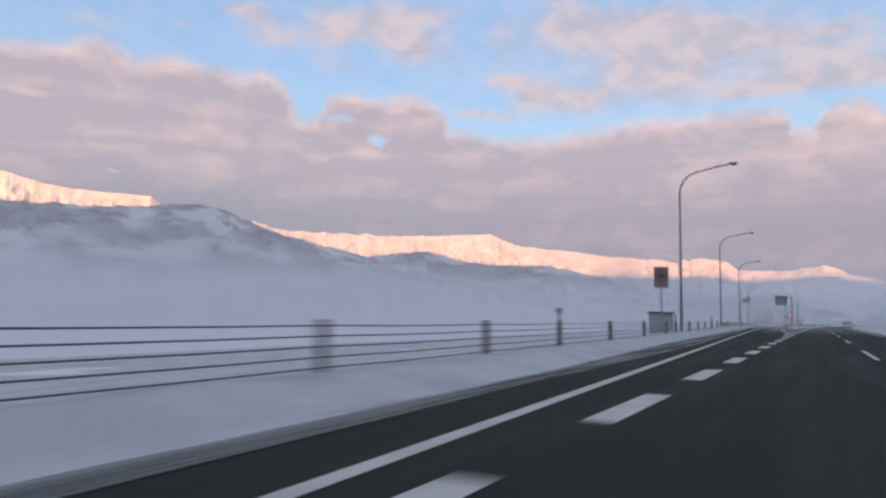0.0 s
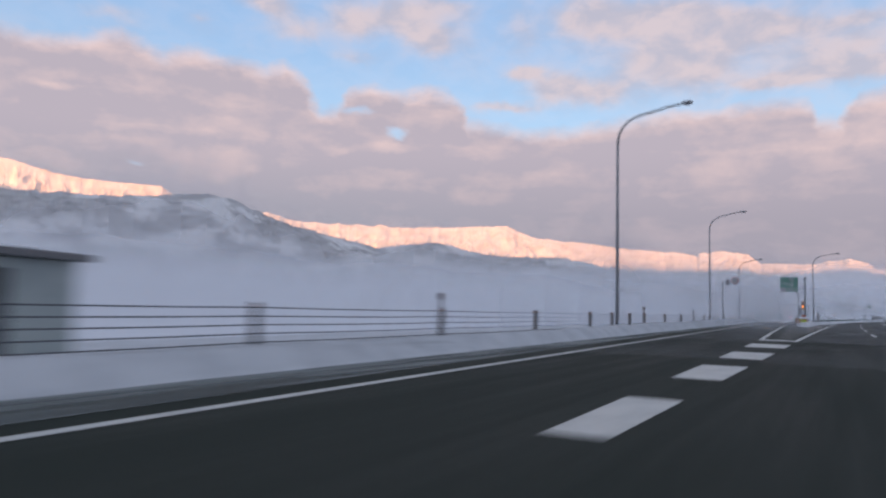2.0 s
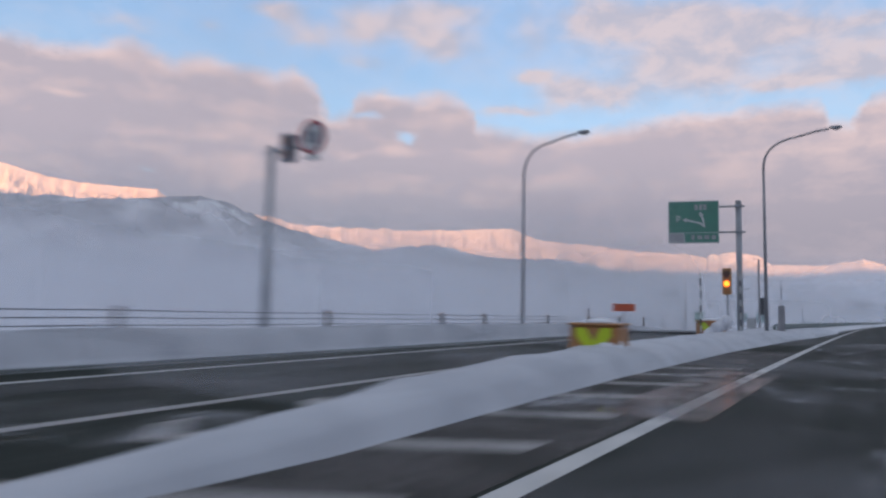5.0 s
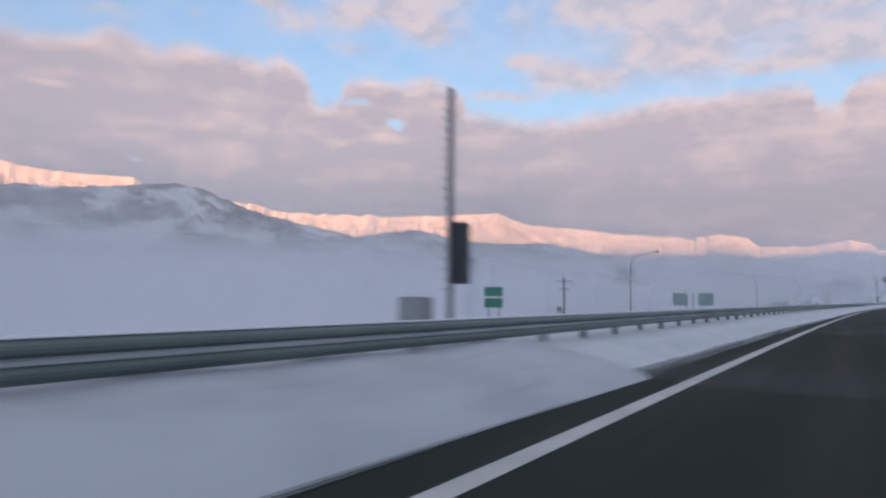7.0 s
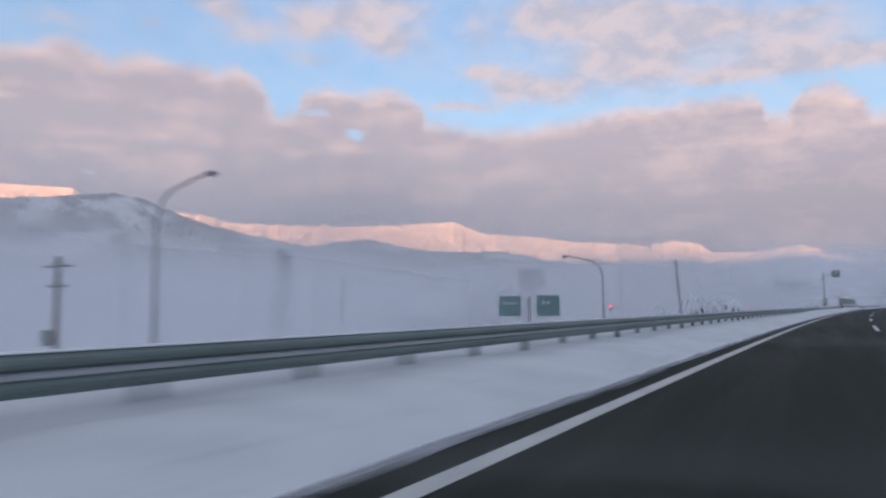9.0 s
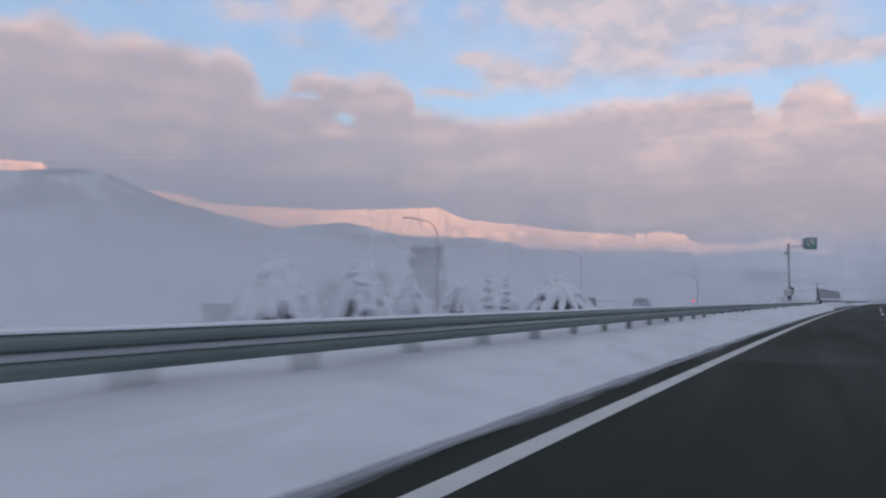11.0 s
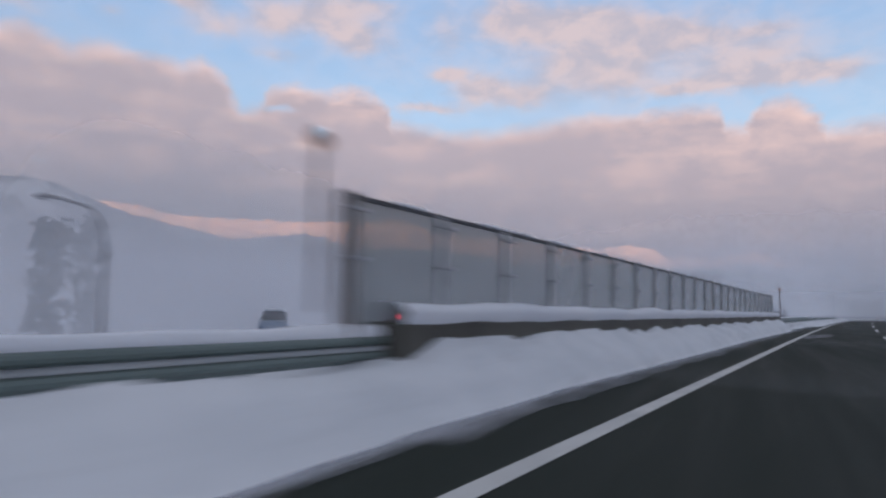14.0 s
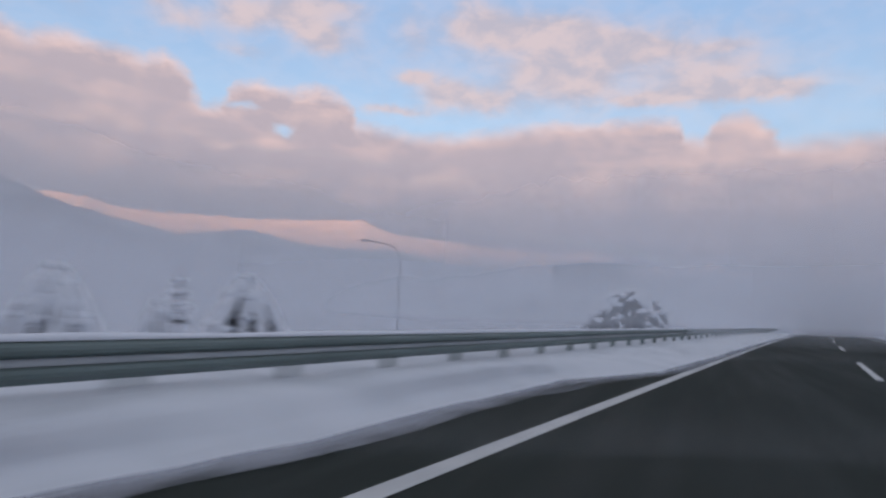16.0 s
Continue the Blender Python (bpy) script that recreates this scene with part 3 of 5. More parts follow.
def exit_bank(y):
    e, f = bank_edge(min(y, 189)) - (0 if y < 189 else 0.0495 * (y - 189)), fence_lat(y)
    h = lerp([(0, 0.24), (15, 0.26), (68, 0.37), (96, 0.46), (155, 0.62), (184, 0.62), (203, 0.03)], y)
    g = f + 0.3 * (e - f)
    return [(f - 14, -0.5, 0.05), (f - 6, -0.25, 0.08), (f - 3, 0.0, 0.08), (f - 1.6, 0.55 * h, 0.06), (f - 0.7, 0.9 * h, 0.06), (f, h, 0.05), (g, 0.93 * h, 0.05), (f * .5 + e * .5, 0.72 * h, 0.06), (f * .28 + e * .72, 0.42 * h, 0.05),
            (f * .12 + e * .88, 0.17 * h, 0.035), (e, 0.012, 0.012), (e + 0.2, -0.03, 0.0)]


def verge_bank(y):
    e = bank_edge(y)
    free = [(-16, -1.6, 0.1), (-11, -0.5, 0.12), (-8, 0.05, 0.12), (-6.4, 0.34, 0.1), (-5.6, 0.40, 0.08), (-5.0, 0.34, 0.08), (-4.6, lerp([(350, 0.28), (400, 0.34), (450, 0.40), (456, 0.31), (470, 0.28)], y), lerp([(449, 0.07), (450, 0.08), (458, 0.05)], y)), (-4.2, lerp([(350, 0.27), (450, 0.36), (457, 0.33), (470, 0.29)], y), lerp([(449, 0.07), (450, 0.09), (458, 0.05)], y)), (-3.7, lerp([(400, 0.24), (450, 0.28), (470, 0.25)], y), 0.045), (min(-3.1, e - 0.4), 0.15, 0.05), (e - 0.25, 0.07, 0.03), (e, 0.012, 0.012), (e + 0.2, -0.03, 0)]
    q = lerp([(320, 0), (338, 1), (396, 1), (402, 0)], y)
    free = [(l, z - 0.07 * q * max(0, 1 - abs(l + 4.7) / 0.4) + q * (0.21 if -4.3 < l < -4.1 else 0.11 if -3.8 < l < -3.6 else 0), a + (0.02 * q if -4.4 < l < -3.5 else 0)) for l, z, a in free]
    j = lerp([(398, 0.12), (405, 0.08), (412, 0.0)], y)
    # against the wall the snow lies higher and steeper
    heap = [(-4.80, 0.3, 0.0), (-4.70, 0.4, 0.0), (-4.6, 0.5, 0.0), (-4.5, 0.52, 0.02), (-4.36, 0.58 + j, 0.08), (-4.24, 0.62 + j, 0.20), (-4.14, 0.60 + j, 0.20), (-4.0, 0.52, 0.16), (e - 0.30, 0.36, 0.08), (e - 0.12, 0.20, 0.05), (e - 0.02, 0.08, 0.02), (e + 0.1, 0.012, 0.01), (e + 0.25, -0.03, 0)]
    k = lerp([(399.0, 0), (401.0, 1), (447.4, 1), (449.0, 0)], y)
    return [tuple(p + (q - p) * k for p, q in zip(u, v)) for u, v in zip(free, heap)]


def slush(y0, y1, inner, outer):
    """Grey slush smeared along the foot of a bank."""
    m = ribbon(y0, y1, inner, outer, 0.012, 2.0)
    return tagged(part("slush", m, M_SLUSH), "grey slush smeared along the asphalt edge", "slush", kind="stuff")


M_SLUSH = bpy.data.materials.new("slush")
M_SLUSH.use_nodes = True
N = Nodes(M_SLUSH.node_tree)
sb = M_SLUSH.node_tree.nodes["Principled BSDF"]
pos = N.add("ShaderNodeNewGeometry").outputs["Position"]
st = N.vec("MULTIPLY")
N.put(st.inputs[0], pos)
st.inputs[1].default_value = (2.2, 0.09, 1.0)
sb.inputs["Base Color"].default_value = (0.21, 0.24, 0.245, 1)
sb.inputs["Roughness"].default_value = 0.6
N.put(sb.inputs["Alpha"], N.m("MULTIPLY", N.ramp(N.noise(st.outputs[0], 1.0, 6.0, 0.65, 0.2), 0.32, 0.66, 0.22, 0.72), 1.0))
slush(-60, 190, lambda y: bank_edge(y) - 0.15, lambda y: bank_edge(y) + lerp([(12, 0.5), (30, 1.4), (60, 1.4), (100, 0.9)], y))
slush(196, 246, lambda y: bank_edge(y) - 0.15, lambda y: bank_edge(y) + lerp([(226, 0.4), (246, 0.15)], y))
slush(246, 405, lambda y: bank_edge(y) - 0.1, lambda y: bank_edge(y) + 0.14)
slush(405, 700, lambda y: bank_edge(y) - 0.1, lambda y: bank_edge(y) + 0.24)
# powder thinning out from the foot of the banks
M_POWDER = snow_material("thin_powder", (0.62, 0.64, 0.70), (0.50, 0.52, 0.58), 1.2)
N = Nodes(M_POWDER.node_tree)
pos = N.add("ShaderNodeNewGeometry").outputs["Position"]
N.put(M_POWDER.node_tree.nodes["Principled BSDF"].inputs["Alpha"], N.ramp(N.noise(pos, 1.6, 5.0, 0.6, 0.3), 0.30, 0.65, 0.04, 0.30))
for y0, y1 in ((196, 398), (398, 700)):
    for k, w in enumerate((0.10, 0.18, 0.28, 0.42, 0.60)):
        w *= 0.36 if y0 < 300 else 0.85
        m = ribbon(y0, y1, lambda y: bank_edge(y) - 0.12, lambda y: bank_edge(y) + w * (1 + 0.5 * wob(y, k, 0.6, 6)), 0.0135 + 0.0015 * k, 0.8)
        tagged(part("powder_snow", m, M_POWDER), "powder snow thinning out over the asphalt", "snow", kind="stuff")
bank("snow_bank", -60, 206, exit_bank, "ploughed snow bank along the slip road under the cable fence", seed=1)
M_VERGE = snow_material("clean_verge_snow", (0.71, 0.735, 0.775), (0.59, 0.62, 0.66), 0.9, 0.22)
bank("snow_bank", 186, 330, verge_bank, "ploughed snow verge beside the guard rail", 0.5, M_VERGE, 2)
bank("snow_bank", 330, 398, verge_bank, "ploughed snow verge with a lumpy crest beside the guard rail", 0.2, M_VERGE, 2)
bank("snow_bank", 398, 450, verge_bank, "lumpy snow heaped against the concrete wall", 0.4, M_VERGE, 2)
bank("snow_bank", 450, 480, verge_bank, "ploughed snow verge with a lumpy crest beside the guard rail", 0.25, M_VERGE, 2)
bank("snow_bank", 480, 720, verge_bank, "ploughed snow verge beside the guard rail", 0.8, M_VERGE, 2)


def nose_bank(y):
    k = min(max((y - 142.4) / 9, 0), 1)
    r = lerp([(139, -3.7), (145, -3.37), (148.3, -3.55), (153, -3.73), (165, -3.79), (180, -3.43), (190, -2.9), (206, -2.5)], y)
    l = lerp([(139, -3.9), (144.5, -4.25), (148, -4.75), (152, -5.15), (160, -5.9), (186, -7.5), (206, -8.8)], y)
    h = 0.44 * math.sqrt(k)
    c = (r + l) / 2
    return [(l - 0.1, -0.05, 0), (l + 0.05, 0.06 * k + .01, 0.02), (l * .8 + c * .2, h * .6, 0.05), (l * .5 + c * .5, h * .92, 0.06), (c, h, 0.07), (r * .5 + c * .5, h * .9, 0.06), (r * .8 + c * .2, h * .55, 0.05), (r - 0.05, 0.05 * k + .01, 0.02), (r + 0.1, -0.05, 0)]


bank("snow_bank", 142.3, 206, nose_bank, "smooth snow heaped on the nose between road and slip road", 0.7, seed=5)


def right_bank(y):
    return [(6.0, -0.03, 0), (6.3, 0.1, 0.05), (6.9, 0.45, 0.1), (7.6, 0.6, 0.12), (9, 0.45, 0.12), (12, 0.1, 0.1), (16, -0.4, 0)]


bank("snow_bank", -60, 740, right_bank, "ploughed snow bank beyond the far lane", 1.5, seed=6)


# mountains
def mountain(name, a0, a1, dist, depth, table, mat, label, rough, seed, na=300, nr=30):
    """A range seen from the valley: its skyline falls and rises with the bearing; spurs and gullies run down its face."""
    rws = []
    for i in range(nr + 4):
        rw = []
        for j in range(na + 1):
            a = a0 + (a1 - a0) * j / na
            v = i / nr
            ca, sa = math.cos(radians(a)), math.sin(radians(a))
            h = dist * math.tan(radians(lerp(table, a) + rough * 0.5 * noise.fractal(Vector((a * 1.1, seed, 0)), 1.0, 2.0, 3)))
            if v <= 1:
                r = dist - depth * (1 - v) + 0.10 * depth * noise.noise(Vector((a * 0.35, v * 1.3, seed))) * (1 - v)
                gully = noise.ridged_multi_fractal(Vector((a * 0.9 + v * 2.6, v * 6.0, seed + 5)), 1.0, 2.1, 4, 1.0, 2.0) - 1.0
                z = h * (v ** 1.15) + 0.055 * h * gully * (4 * v * (1 - v)) + 0.02 * h * noise.fractal(Vector((a * 1.5, v * 9, seed)), 1.0, 2.0, 3) * min(1, 5 * (1 - v))
            else:
                r = dist + (v - 1) * depth * 1.5
                z = h * (1 - (v - 1) * 4.5)
            rw.append((-sa * r, ca * r, z - 4.0))
        rws.append(rw)
    return tagged(part(name, Mesh().grid(rws), mat, smooth=False), label, "mountain", kind="structure")


mountain("mountain_range", -14, 48, 4550, 1500, [(-14, 2.6), (-4, 3.0), (-2, 3.6), (-.5, 4.2), (.9, 4.0), (2.4, 3.8), (5.1, 3.9), (5.9, 4.5), (7.8, 4.85), (8.4, 4.8), (8.65, 4.55), (8.9, 4.7), (9.3, 4.7), (9.5, 4.45), (9.7, 4.6), (13.7, 4.9), (18.1, 5.5), (21.7, 5.8), (24, 6.7), (31.7, 6.5), (40.7, 6.6), (43, 7.2), (48, 7.4)],
         M_MOUNT, "long snow-covered mountain range lit pink by low sun", 0.28, 3.3, 860, 54)
RIDGE = [(49, 7.4), (49.8, 8.15), (50.5, 8.65), (55.5, 8.7), (57.4, 8.9), (58.8, 9.2), (60.2, 9.55), (66, 9.9), (74, 9.2)]
mountain("mountain_range", 49, 74, 3300, 700, RIDGE, M_MOUNT, "snow-covered ridge with a sunlit crest", 0.12, 9.1, 420, 44)
HILL = [(12, 2.8), (16.3, 3.6), (19, 4.3), (22.6, 4.3), (25.7, 4.5), (29.4, 5.4), (34, 4.8), (36.2, 5.3), (40.7, 6.3), (43, 7.1), (45, 8.0), (47, 8.35), (50, 8.0), (53, 7.75), (60, 7.5), (80, 7.6)]
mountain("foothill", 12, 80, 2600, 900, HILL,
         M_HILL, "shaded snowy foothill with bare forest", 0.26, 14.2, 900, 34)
# the ridge behind, whose shadow lies over the whole valley floor
rws = []
side = Vector((0.95, 0.30, 0))
for i in range(9):
    rw = []
    for j in range(81):
        u = -8000 + 200 * j
        v = i / 4 - 1
        h = (838 + 26 * noise.fractal(Vector((u * 0.0012, 2, 7)), 1.0, 2.0, 4)) * (1 - abs(v)) ** 0.8
        q = Vector((0.30, -0.95, 0)) * (1500 + 900 * v) + side * u
        rw.append((q.x, q.y, h - 5))
    rws.append(rw)
tagged(part("mountain_ridge", Mesh().grid(rws), M_HILL), "high shaded ridge closing the valley behind the road", "mountain", kind="structure")


# banks of mist over the valley floor, beside and beyond the road
def veil(name, pts, top, mat, label):
    """An upright veil along a line on the ground."""
    rws = []
    for k in range(7):
        rws.append([(x, y, -8 + (top + 8) * k / 6) for x, y in pts])
    ob = tagged(part(name, Mesh().grid(rws), mat), label, "mist", kind="stuff")
    return ob


def sweep(l, yend, y0, far, n=40):
    """A line beside the road that swings across it far ahead."""
    out = []
    for i in range(n + 1):
        t = i / n
        if t < 0.6:
            y = y0 + (yend - y0) * t / 0.6
            out.append((road_x(min(y, 700)) - l, y))
        else:
            a = (t - 0.6) / 0.4 * radians(100)
            out.append((road_x(min(yend, 700)) - l + far * (1 - math.cos(a)), yend + far * .8 * math.sin(a)))
    return out


V1 = veil_material("valley_mist_near", 2.6, 7.0, 0.75, 0.03, [(290, 370, 1, 0.30)], (0.83, 0.86, 0.91, 1))
V2 = veil_material("valley_mist_mid", 8, 30, 0.72, 0.008, (), (0.81, 0.83, 0.88, 1))
V3 = veil_material("valley_mist_far", 26, 115, 0.95, 0.0025, (), (0.875, 0.89, 0.94, 1))
VH = veil_material("hill_mist", 40, 215, 0.60, 0.004, (), (0.75, 0.755, 0.80, 1))
line = []
for i in range(61):
    q = -16 + 100 * i / 60
    r = 150 / math.tan(radians(lerp([(-16, 3.2), (4, 3.6), (16, 4.0)] + HILL[2:], q)))
    line.append((-math.sin(radians(q)) * r, math.cos(radians(q)) * r))
veil("mist", line, 430, VH, "mist clinging to the slope of the foothill")
VL = veil_material("hill_crest_mist", 20, 66, 0.62, 0.012, [(470, 620, 0, 1)], (0.73, 0.735, 0.77, 1))
veil("mist", [(-300 - 6 * math.sin(k * .5), 460 + 20 * k) for k in range(30)], 96, VL, "mist drifting up the slope of the foothill")
veil("mist", sweep(36, 560, -160, 130), 30, V1, "pale mist lying over the valley floor")
veil("mist", sweep(260, 640, -500, 420), 60, V2, "pale mist lying over the valley floor")
veil("mist", sweep(1150, 900, -1400, 1700), 240, V3, "thick mist hiding the foot of the mountains")
V6 = veil_material("rest_area_mist", 6, 26, 0.19, 0.02, [(300, 365, 0, 1), (422, 440, 1, 3.6)], (0.72, 0.74, 0.78, 1))
veil("mist", sweep(56, 600, 290, 90), 40, V6, "mist hanging over the rest area")
V7 = veil_material("valley_haze", 10, 46, 0.52, 0.012, [(325, 410, 0, 1), (410, 470, 1, 0.45)], (0.62, 0.63, 0.665, 1))
veil("mist", [(road_x(min(y, 640)) - 112 - max(0, y - 560) * .4, y) for y in range(205, 760, 15)], 72, V7, "grey haze over the valley floor")
# the foot of the far range ahead lies deeper in mist
line = []
for i in range(31):
    q = -6 + 44 * i / 30
    line.append((-math.sin(radians(q)) * 1700, math.cos(radians(q)) * 1700))
VR = veil_material("range_foot_mist", 62, 128, 0.80, 0.004, (), (0.86, 0.875, 0.94, 1), (line[-1][0], line[-9][0]))
veil("mist", line, 220, VR, "mist hiding the foot of the far range")
# mist beyond the far lane and round the nose of the slip road
VS = veil_material("far_side_mist", 2.5, 9.0, 0.72, 0.03, (), (0.86, 0.88, 0.94, 1))
veil("mist", [(road_x(y) + 17, y) for y in range(40, 640, 12)], 15, VS, "mist lying beyond the far lane")
for i, y in enumerate((117, 133, 149, 164)):
    x = road_x(y)
    VX = veil_material("nose_mist", 2.0, 7.0, 0.17, 0.05, (), (0.86, 0.885, 0.94, 1), (x - 2.2, x - 7.0))
    veil("mist", [(x - 2.1 - k * k * 0.2, y + 2 * math.sin(k * .6 + i)) for k in range(24)], 13, VX, "thin mist drifting across the slip road")
# upright haze and blown-snow sheets low over the asphalt, well below the eye
# Each sheet is added so that the far road fades with distance.
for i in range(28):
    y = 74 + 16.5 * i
    VD = veil_material("ground_haze", 0.05, 0.42, 0.07 if y < 100 else 0.15 if y < 200 else 0.06, 0.25, (), (0.80, 0.82, 0.86, 1))
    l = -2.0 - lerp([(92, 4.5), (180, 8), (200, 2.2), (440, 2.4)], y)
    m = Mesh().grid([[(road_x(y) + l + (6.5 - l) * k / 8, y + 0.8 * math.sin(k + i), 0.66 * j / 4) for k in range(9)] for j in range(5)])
    tagged(part("snow_drift", m, VD), "upright sheets of haze and blown snow low over the asphalt", "snow", kind="stuff")
# drifts of mist that lie across the verge one behind the other, so that things fade with their distance
for i, (y, dense) in enumerate([(186, 0.25), (200, 0.45), (264, 0.16), (277, 0.09), (288, 0.09), (298, 0.10), (325, 0.34), (346, 0.14), (372, 0.13), (402, 0.15), (428, 0.24), (472, 0.13), (487, 0.24), (512, 0.42), (524, 0.40)]):
    x = road_x(y)
    VX = veil_material("verge_mist", 3.5, 14.0 if y < 440 else 9.5, dense, 0.035, (), (0.78, 0.80, 0.835, 1), (x - 5.6, x - 15.0))
    veil("mist", [(x - 5.4 - k * k * 0.45, y + 3 * math.sin(k * .6 + i)) for k in range(28)], 22, VX, "thin mist drifting across the verge")
VT = veil_material("late_mist", 6, 30, 0.42, 0.012, (), (0.74, 0.75, 0.79, 1))
line = [(road_x(448) - 11 - math.sin(radians(q)) * 290, 448 + math.cos(radians(q)) * 290) for q in range(2, 62, 3)]
veil("mist", line, 66, VT, "mist rolling over the valley beyond the wall")
E4 = road_x(560) - 120
V4 = veil_material("mist_ahead", 8, 34, 0.86, 0.03, (), (0.87, 0.90, 0.95, 1), (E4 + 8, E4 + 105))
veil("mist", [(E4 + 12 * i, 556 + 10 * math.sin(i * .5) - 0.02 * (i - 10) ** 2) for i in range(33)], 62, V4, "mist bank lying across the road far ahead")

# a thin breath of mist over the road beyond the bend
V5 = veil_material("road_mist", 1.4, 7, 0.42, 0.05, (), (0.87, 0.90, 0.95, 1), (road_x(482) - 42, road_x(482) - 12), 1.1)
veil("mist", [(road_x(482) - 44 + 6 * i, 482 + 1.5 * math.sin(i * .7)) for i in range(22)], 11, V5, "thin breath of mist drifting over the road")


# ---- things along the slip road ----
def curve_pts(a, b, c, n=10):
    """A quarter bend from a over b to c."""
    a, b, c = Vector(a), Vector(b), Vector(c)
    return [a.lerp(b, t / n).lerp(b.lerp(c, t / n), t / n) for t in range(n + 1)]


def street_lamp(x, y, z0, head_z, arm, label="tall grey street lamp with a curved arm, unlit"):
    """A tapered mast that bends over into an arm with a cobra head; arm > 0 reaches to +x."""
    t = thing("street_lamp", (x, y, z0), label, "street lamp", "street lamps")
    H = head_z - z0
    sgn = 1 if arm > 0 else -1
    part("base_plate", Mesh().box((0, 0, 0.03), (0.42, 0.42, 0.06), 0, 0.01), M_GALV, t)
    part("mast", Mesh().tube([(0, 0, 0.05), (0, 0, H * .45), (0, 0, H - 1.9)], [0.10, 0.085, 0.066], 12), M_POLE, t, smooth=True)
    part("arm", Mesh().tube(curve_pts((0, 0, H - 1.9), (0, 0, H - 0.45), (arm * .52, 0, H - 0.28)) + [(arm * .8, 0, H - 0.08), (arm, 0, H)], [0.066] * 4 + [0.055] * 9, 10), M_POLE, t, smooth=True)
    part("hatch", Mesh().box((0.09, -0.03, 0.9), (0.05, 0.11, 0.34), 0, 0.01), M_POLE, t)
    m = Mesh()
    ln = 0.62
    o = len(m.v)
    for i, (u, w, h) in enumerate([(0, .05, .05), (.08, .09, .08), (.3, .15, .11), (.7, .16, .11), (.92, .12, .08), (1, .05, .03)]):
        for k in range(10):
            a = 2 * math.pi * k / 10
            m.v.append((arm + sgn * ln * u, w * math.cos(a), H + 0.03 + h * math.sin(a) * (1 if math.sin(a) > 0 else .55)))
    for i in range(5):
        for k in range(10):
            m.f.append((o + i * 10 + k, o + i * 10 + (k + 1) % 10, o + (i + 1) * 10 + (k + 1) % 10, o + (i + 1) * 10 + k))
    head = part("lamp_head", m, M_POLE, t, smooth=True)
    part("diffuser", Mesh().lump((arm + sgn * .36, 0, H - 0.03), (.2, .11, .07), 2, 6), M_GLASSY, head, "dull glass bowl", smooth=True)
    return t


street_lamp(-8.3, 51.0, 0.1, 11.7, 3.2)
street_lamp(-10.6, 94.0, 0.1, 11.95, 3.3)
street_lamp(-12.1, 134.3, 0.1, 11.65, 3.0)
street_lamp(-13.75, 172.5, -0.3, 9.55, 2.7)
street_lamp(-4.1, 182.9, 0.1, 11.1, 3.2)
street_lamp(-18.4, 271.0, -2.4, 6.05, 2.4)
street_lamp(-9.5, 304.4, -2.2, 4.95, -2.5)
street_lamp(-3.3, 408.4, -3.1, 4.5, -2.5)
street_lamp(-20.6, 414.7, -3.2, 8.1, -3.0)
street_lamp(-21.6, 366.3, -3.2, 8.25, -3.0)
street_lamp(-3.9, 505, -3.2, 7.4, -3.2)
street_lamp(14.2, 560, -3.2, 7.0, -3.0)

# cable fence
fence = thing("cable_fence", (0, 0, 0), "five-cable steel fence on brown posts standing in the snow bank", "fence")


def fence_z(y):
    return lerp([(10, 0.0), (65, 0.10), (100, 0.09), (160, 0.08)], y)


post_mesh = Mesh().tube([(0, 0, -0.2), (0, 0, 0.94)], 0.07, 12).tube([(0, 0, 0.94), (0, 0, 0.97)], [0.078, 0.05], 12).data("post", M_POST, True)
band_mesh = Mesh().tube([(0, 0, 0.86), (0, 0, 0.93)], 0.076, 12).data("reflector_band", M_REFL)
clip_mesh = Mesh().box((0.075, 0, 0.60), (0.03, 0.05, 0.64), 0, 0.008).data("cable_clip", M_GALV)
tall_mesh = Mesh().tube([(0, 0, 0.9), (0, 0, 1.22)], 0.035, 8).box((0.0, -0.03, 1.25), (0.17, 0.04, 0.17), 0, 0.02).data("delineator", M_TAUPE)
# posts stand unevenly; those with a tall plate are marked by 1
posts = [(-24.0, 0), (-17.6, 1), (-11.2, 0), (-4.8, 0), (1.6, 0), (8.0, 0), (14.1, 0), (19.8, 1), (26.7, 0), (34.2, 0), (41.5, 0), (45.6, 1), (53.3, 0), (59.5, 0), (65.3, 0), (72.1, 1), (79.2, 0), (86.2, 0), (90.1, 0), (94.0, 0),
         (97.8, 1), (104.6, 0), (111.5, 0), (118.2, 1), (124.9, 0), (128.9, 0), (132.5, 0), (136.3, 0), (142.3, 1), (149.7, 0), (156.2, 0), (162.7, 0), (166.2, 0), (173.4, 0), (180.0, 1), (186.6, 0), (193.2, 0), (199.8, 0)]
yp = [q[0] for q in posts]
for y, tall in posts:
    x = road_x(y) + fence_lat(y)
    p = part("post", post_mesh, None, fence, at=(x, y, fence_z(y)))
    part("reflector_band", band_mesh, None, p)
    part("cable_clip", clip_mesh, None, p)
    if tall:
        part("delineator", tall_mesh, None, p, "square delineator plate")
for k in range(5):
    pts = []
    for i in range(len(yp) - 1):
        for s in (0, .33, .66):
            y = yp[i] + (yp[i + 1] - yp[i]) * s
            pts.append((road_x(y) + fence_lat(y) + 0.09, y, 0.31 + 0.143 * k + fence_z(y) - (0.012 if s else 0)))
    part("cable", Mesh().tube(pts, 0.011, 6), M_CABLE, fence)

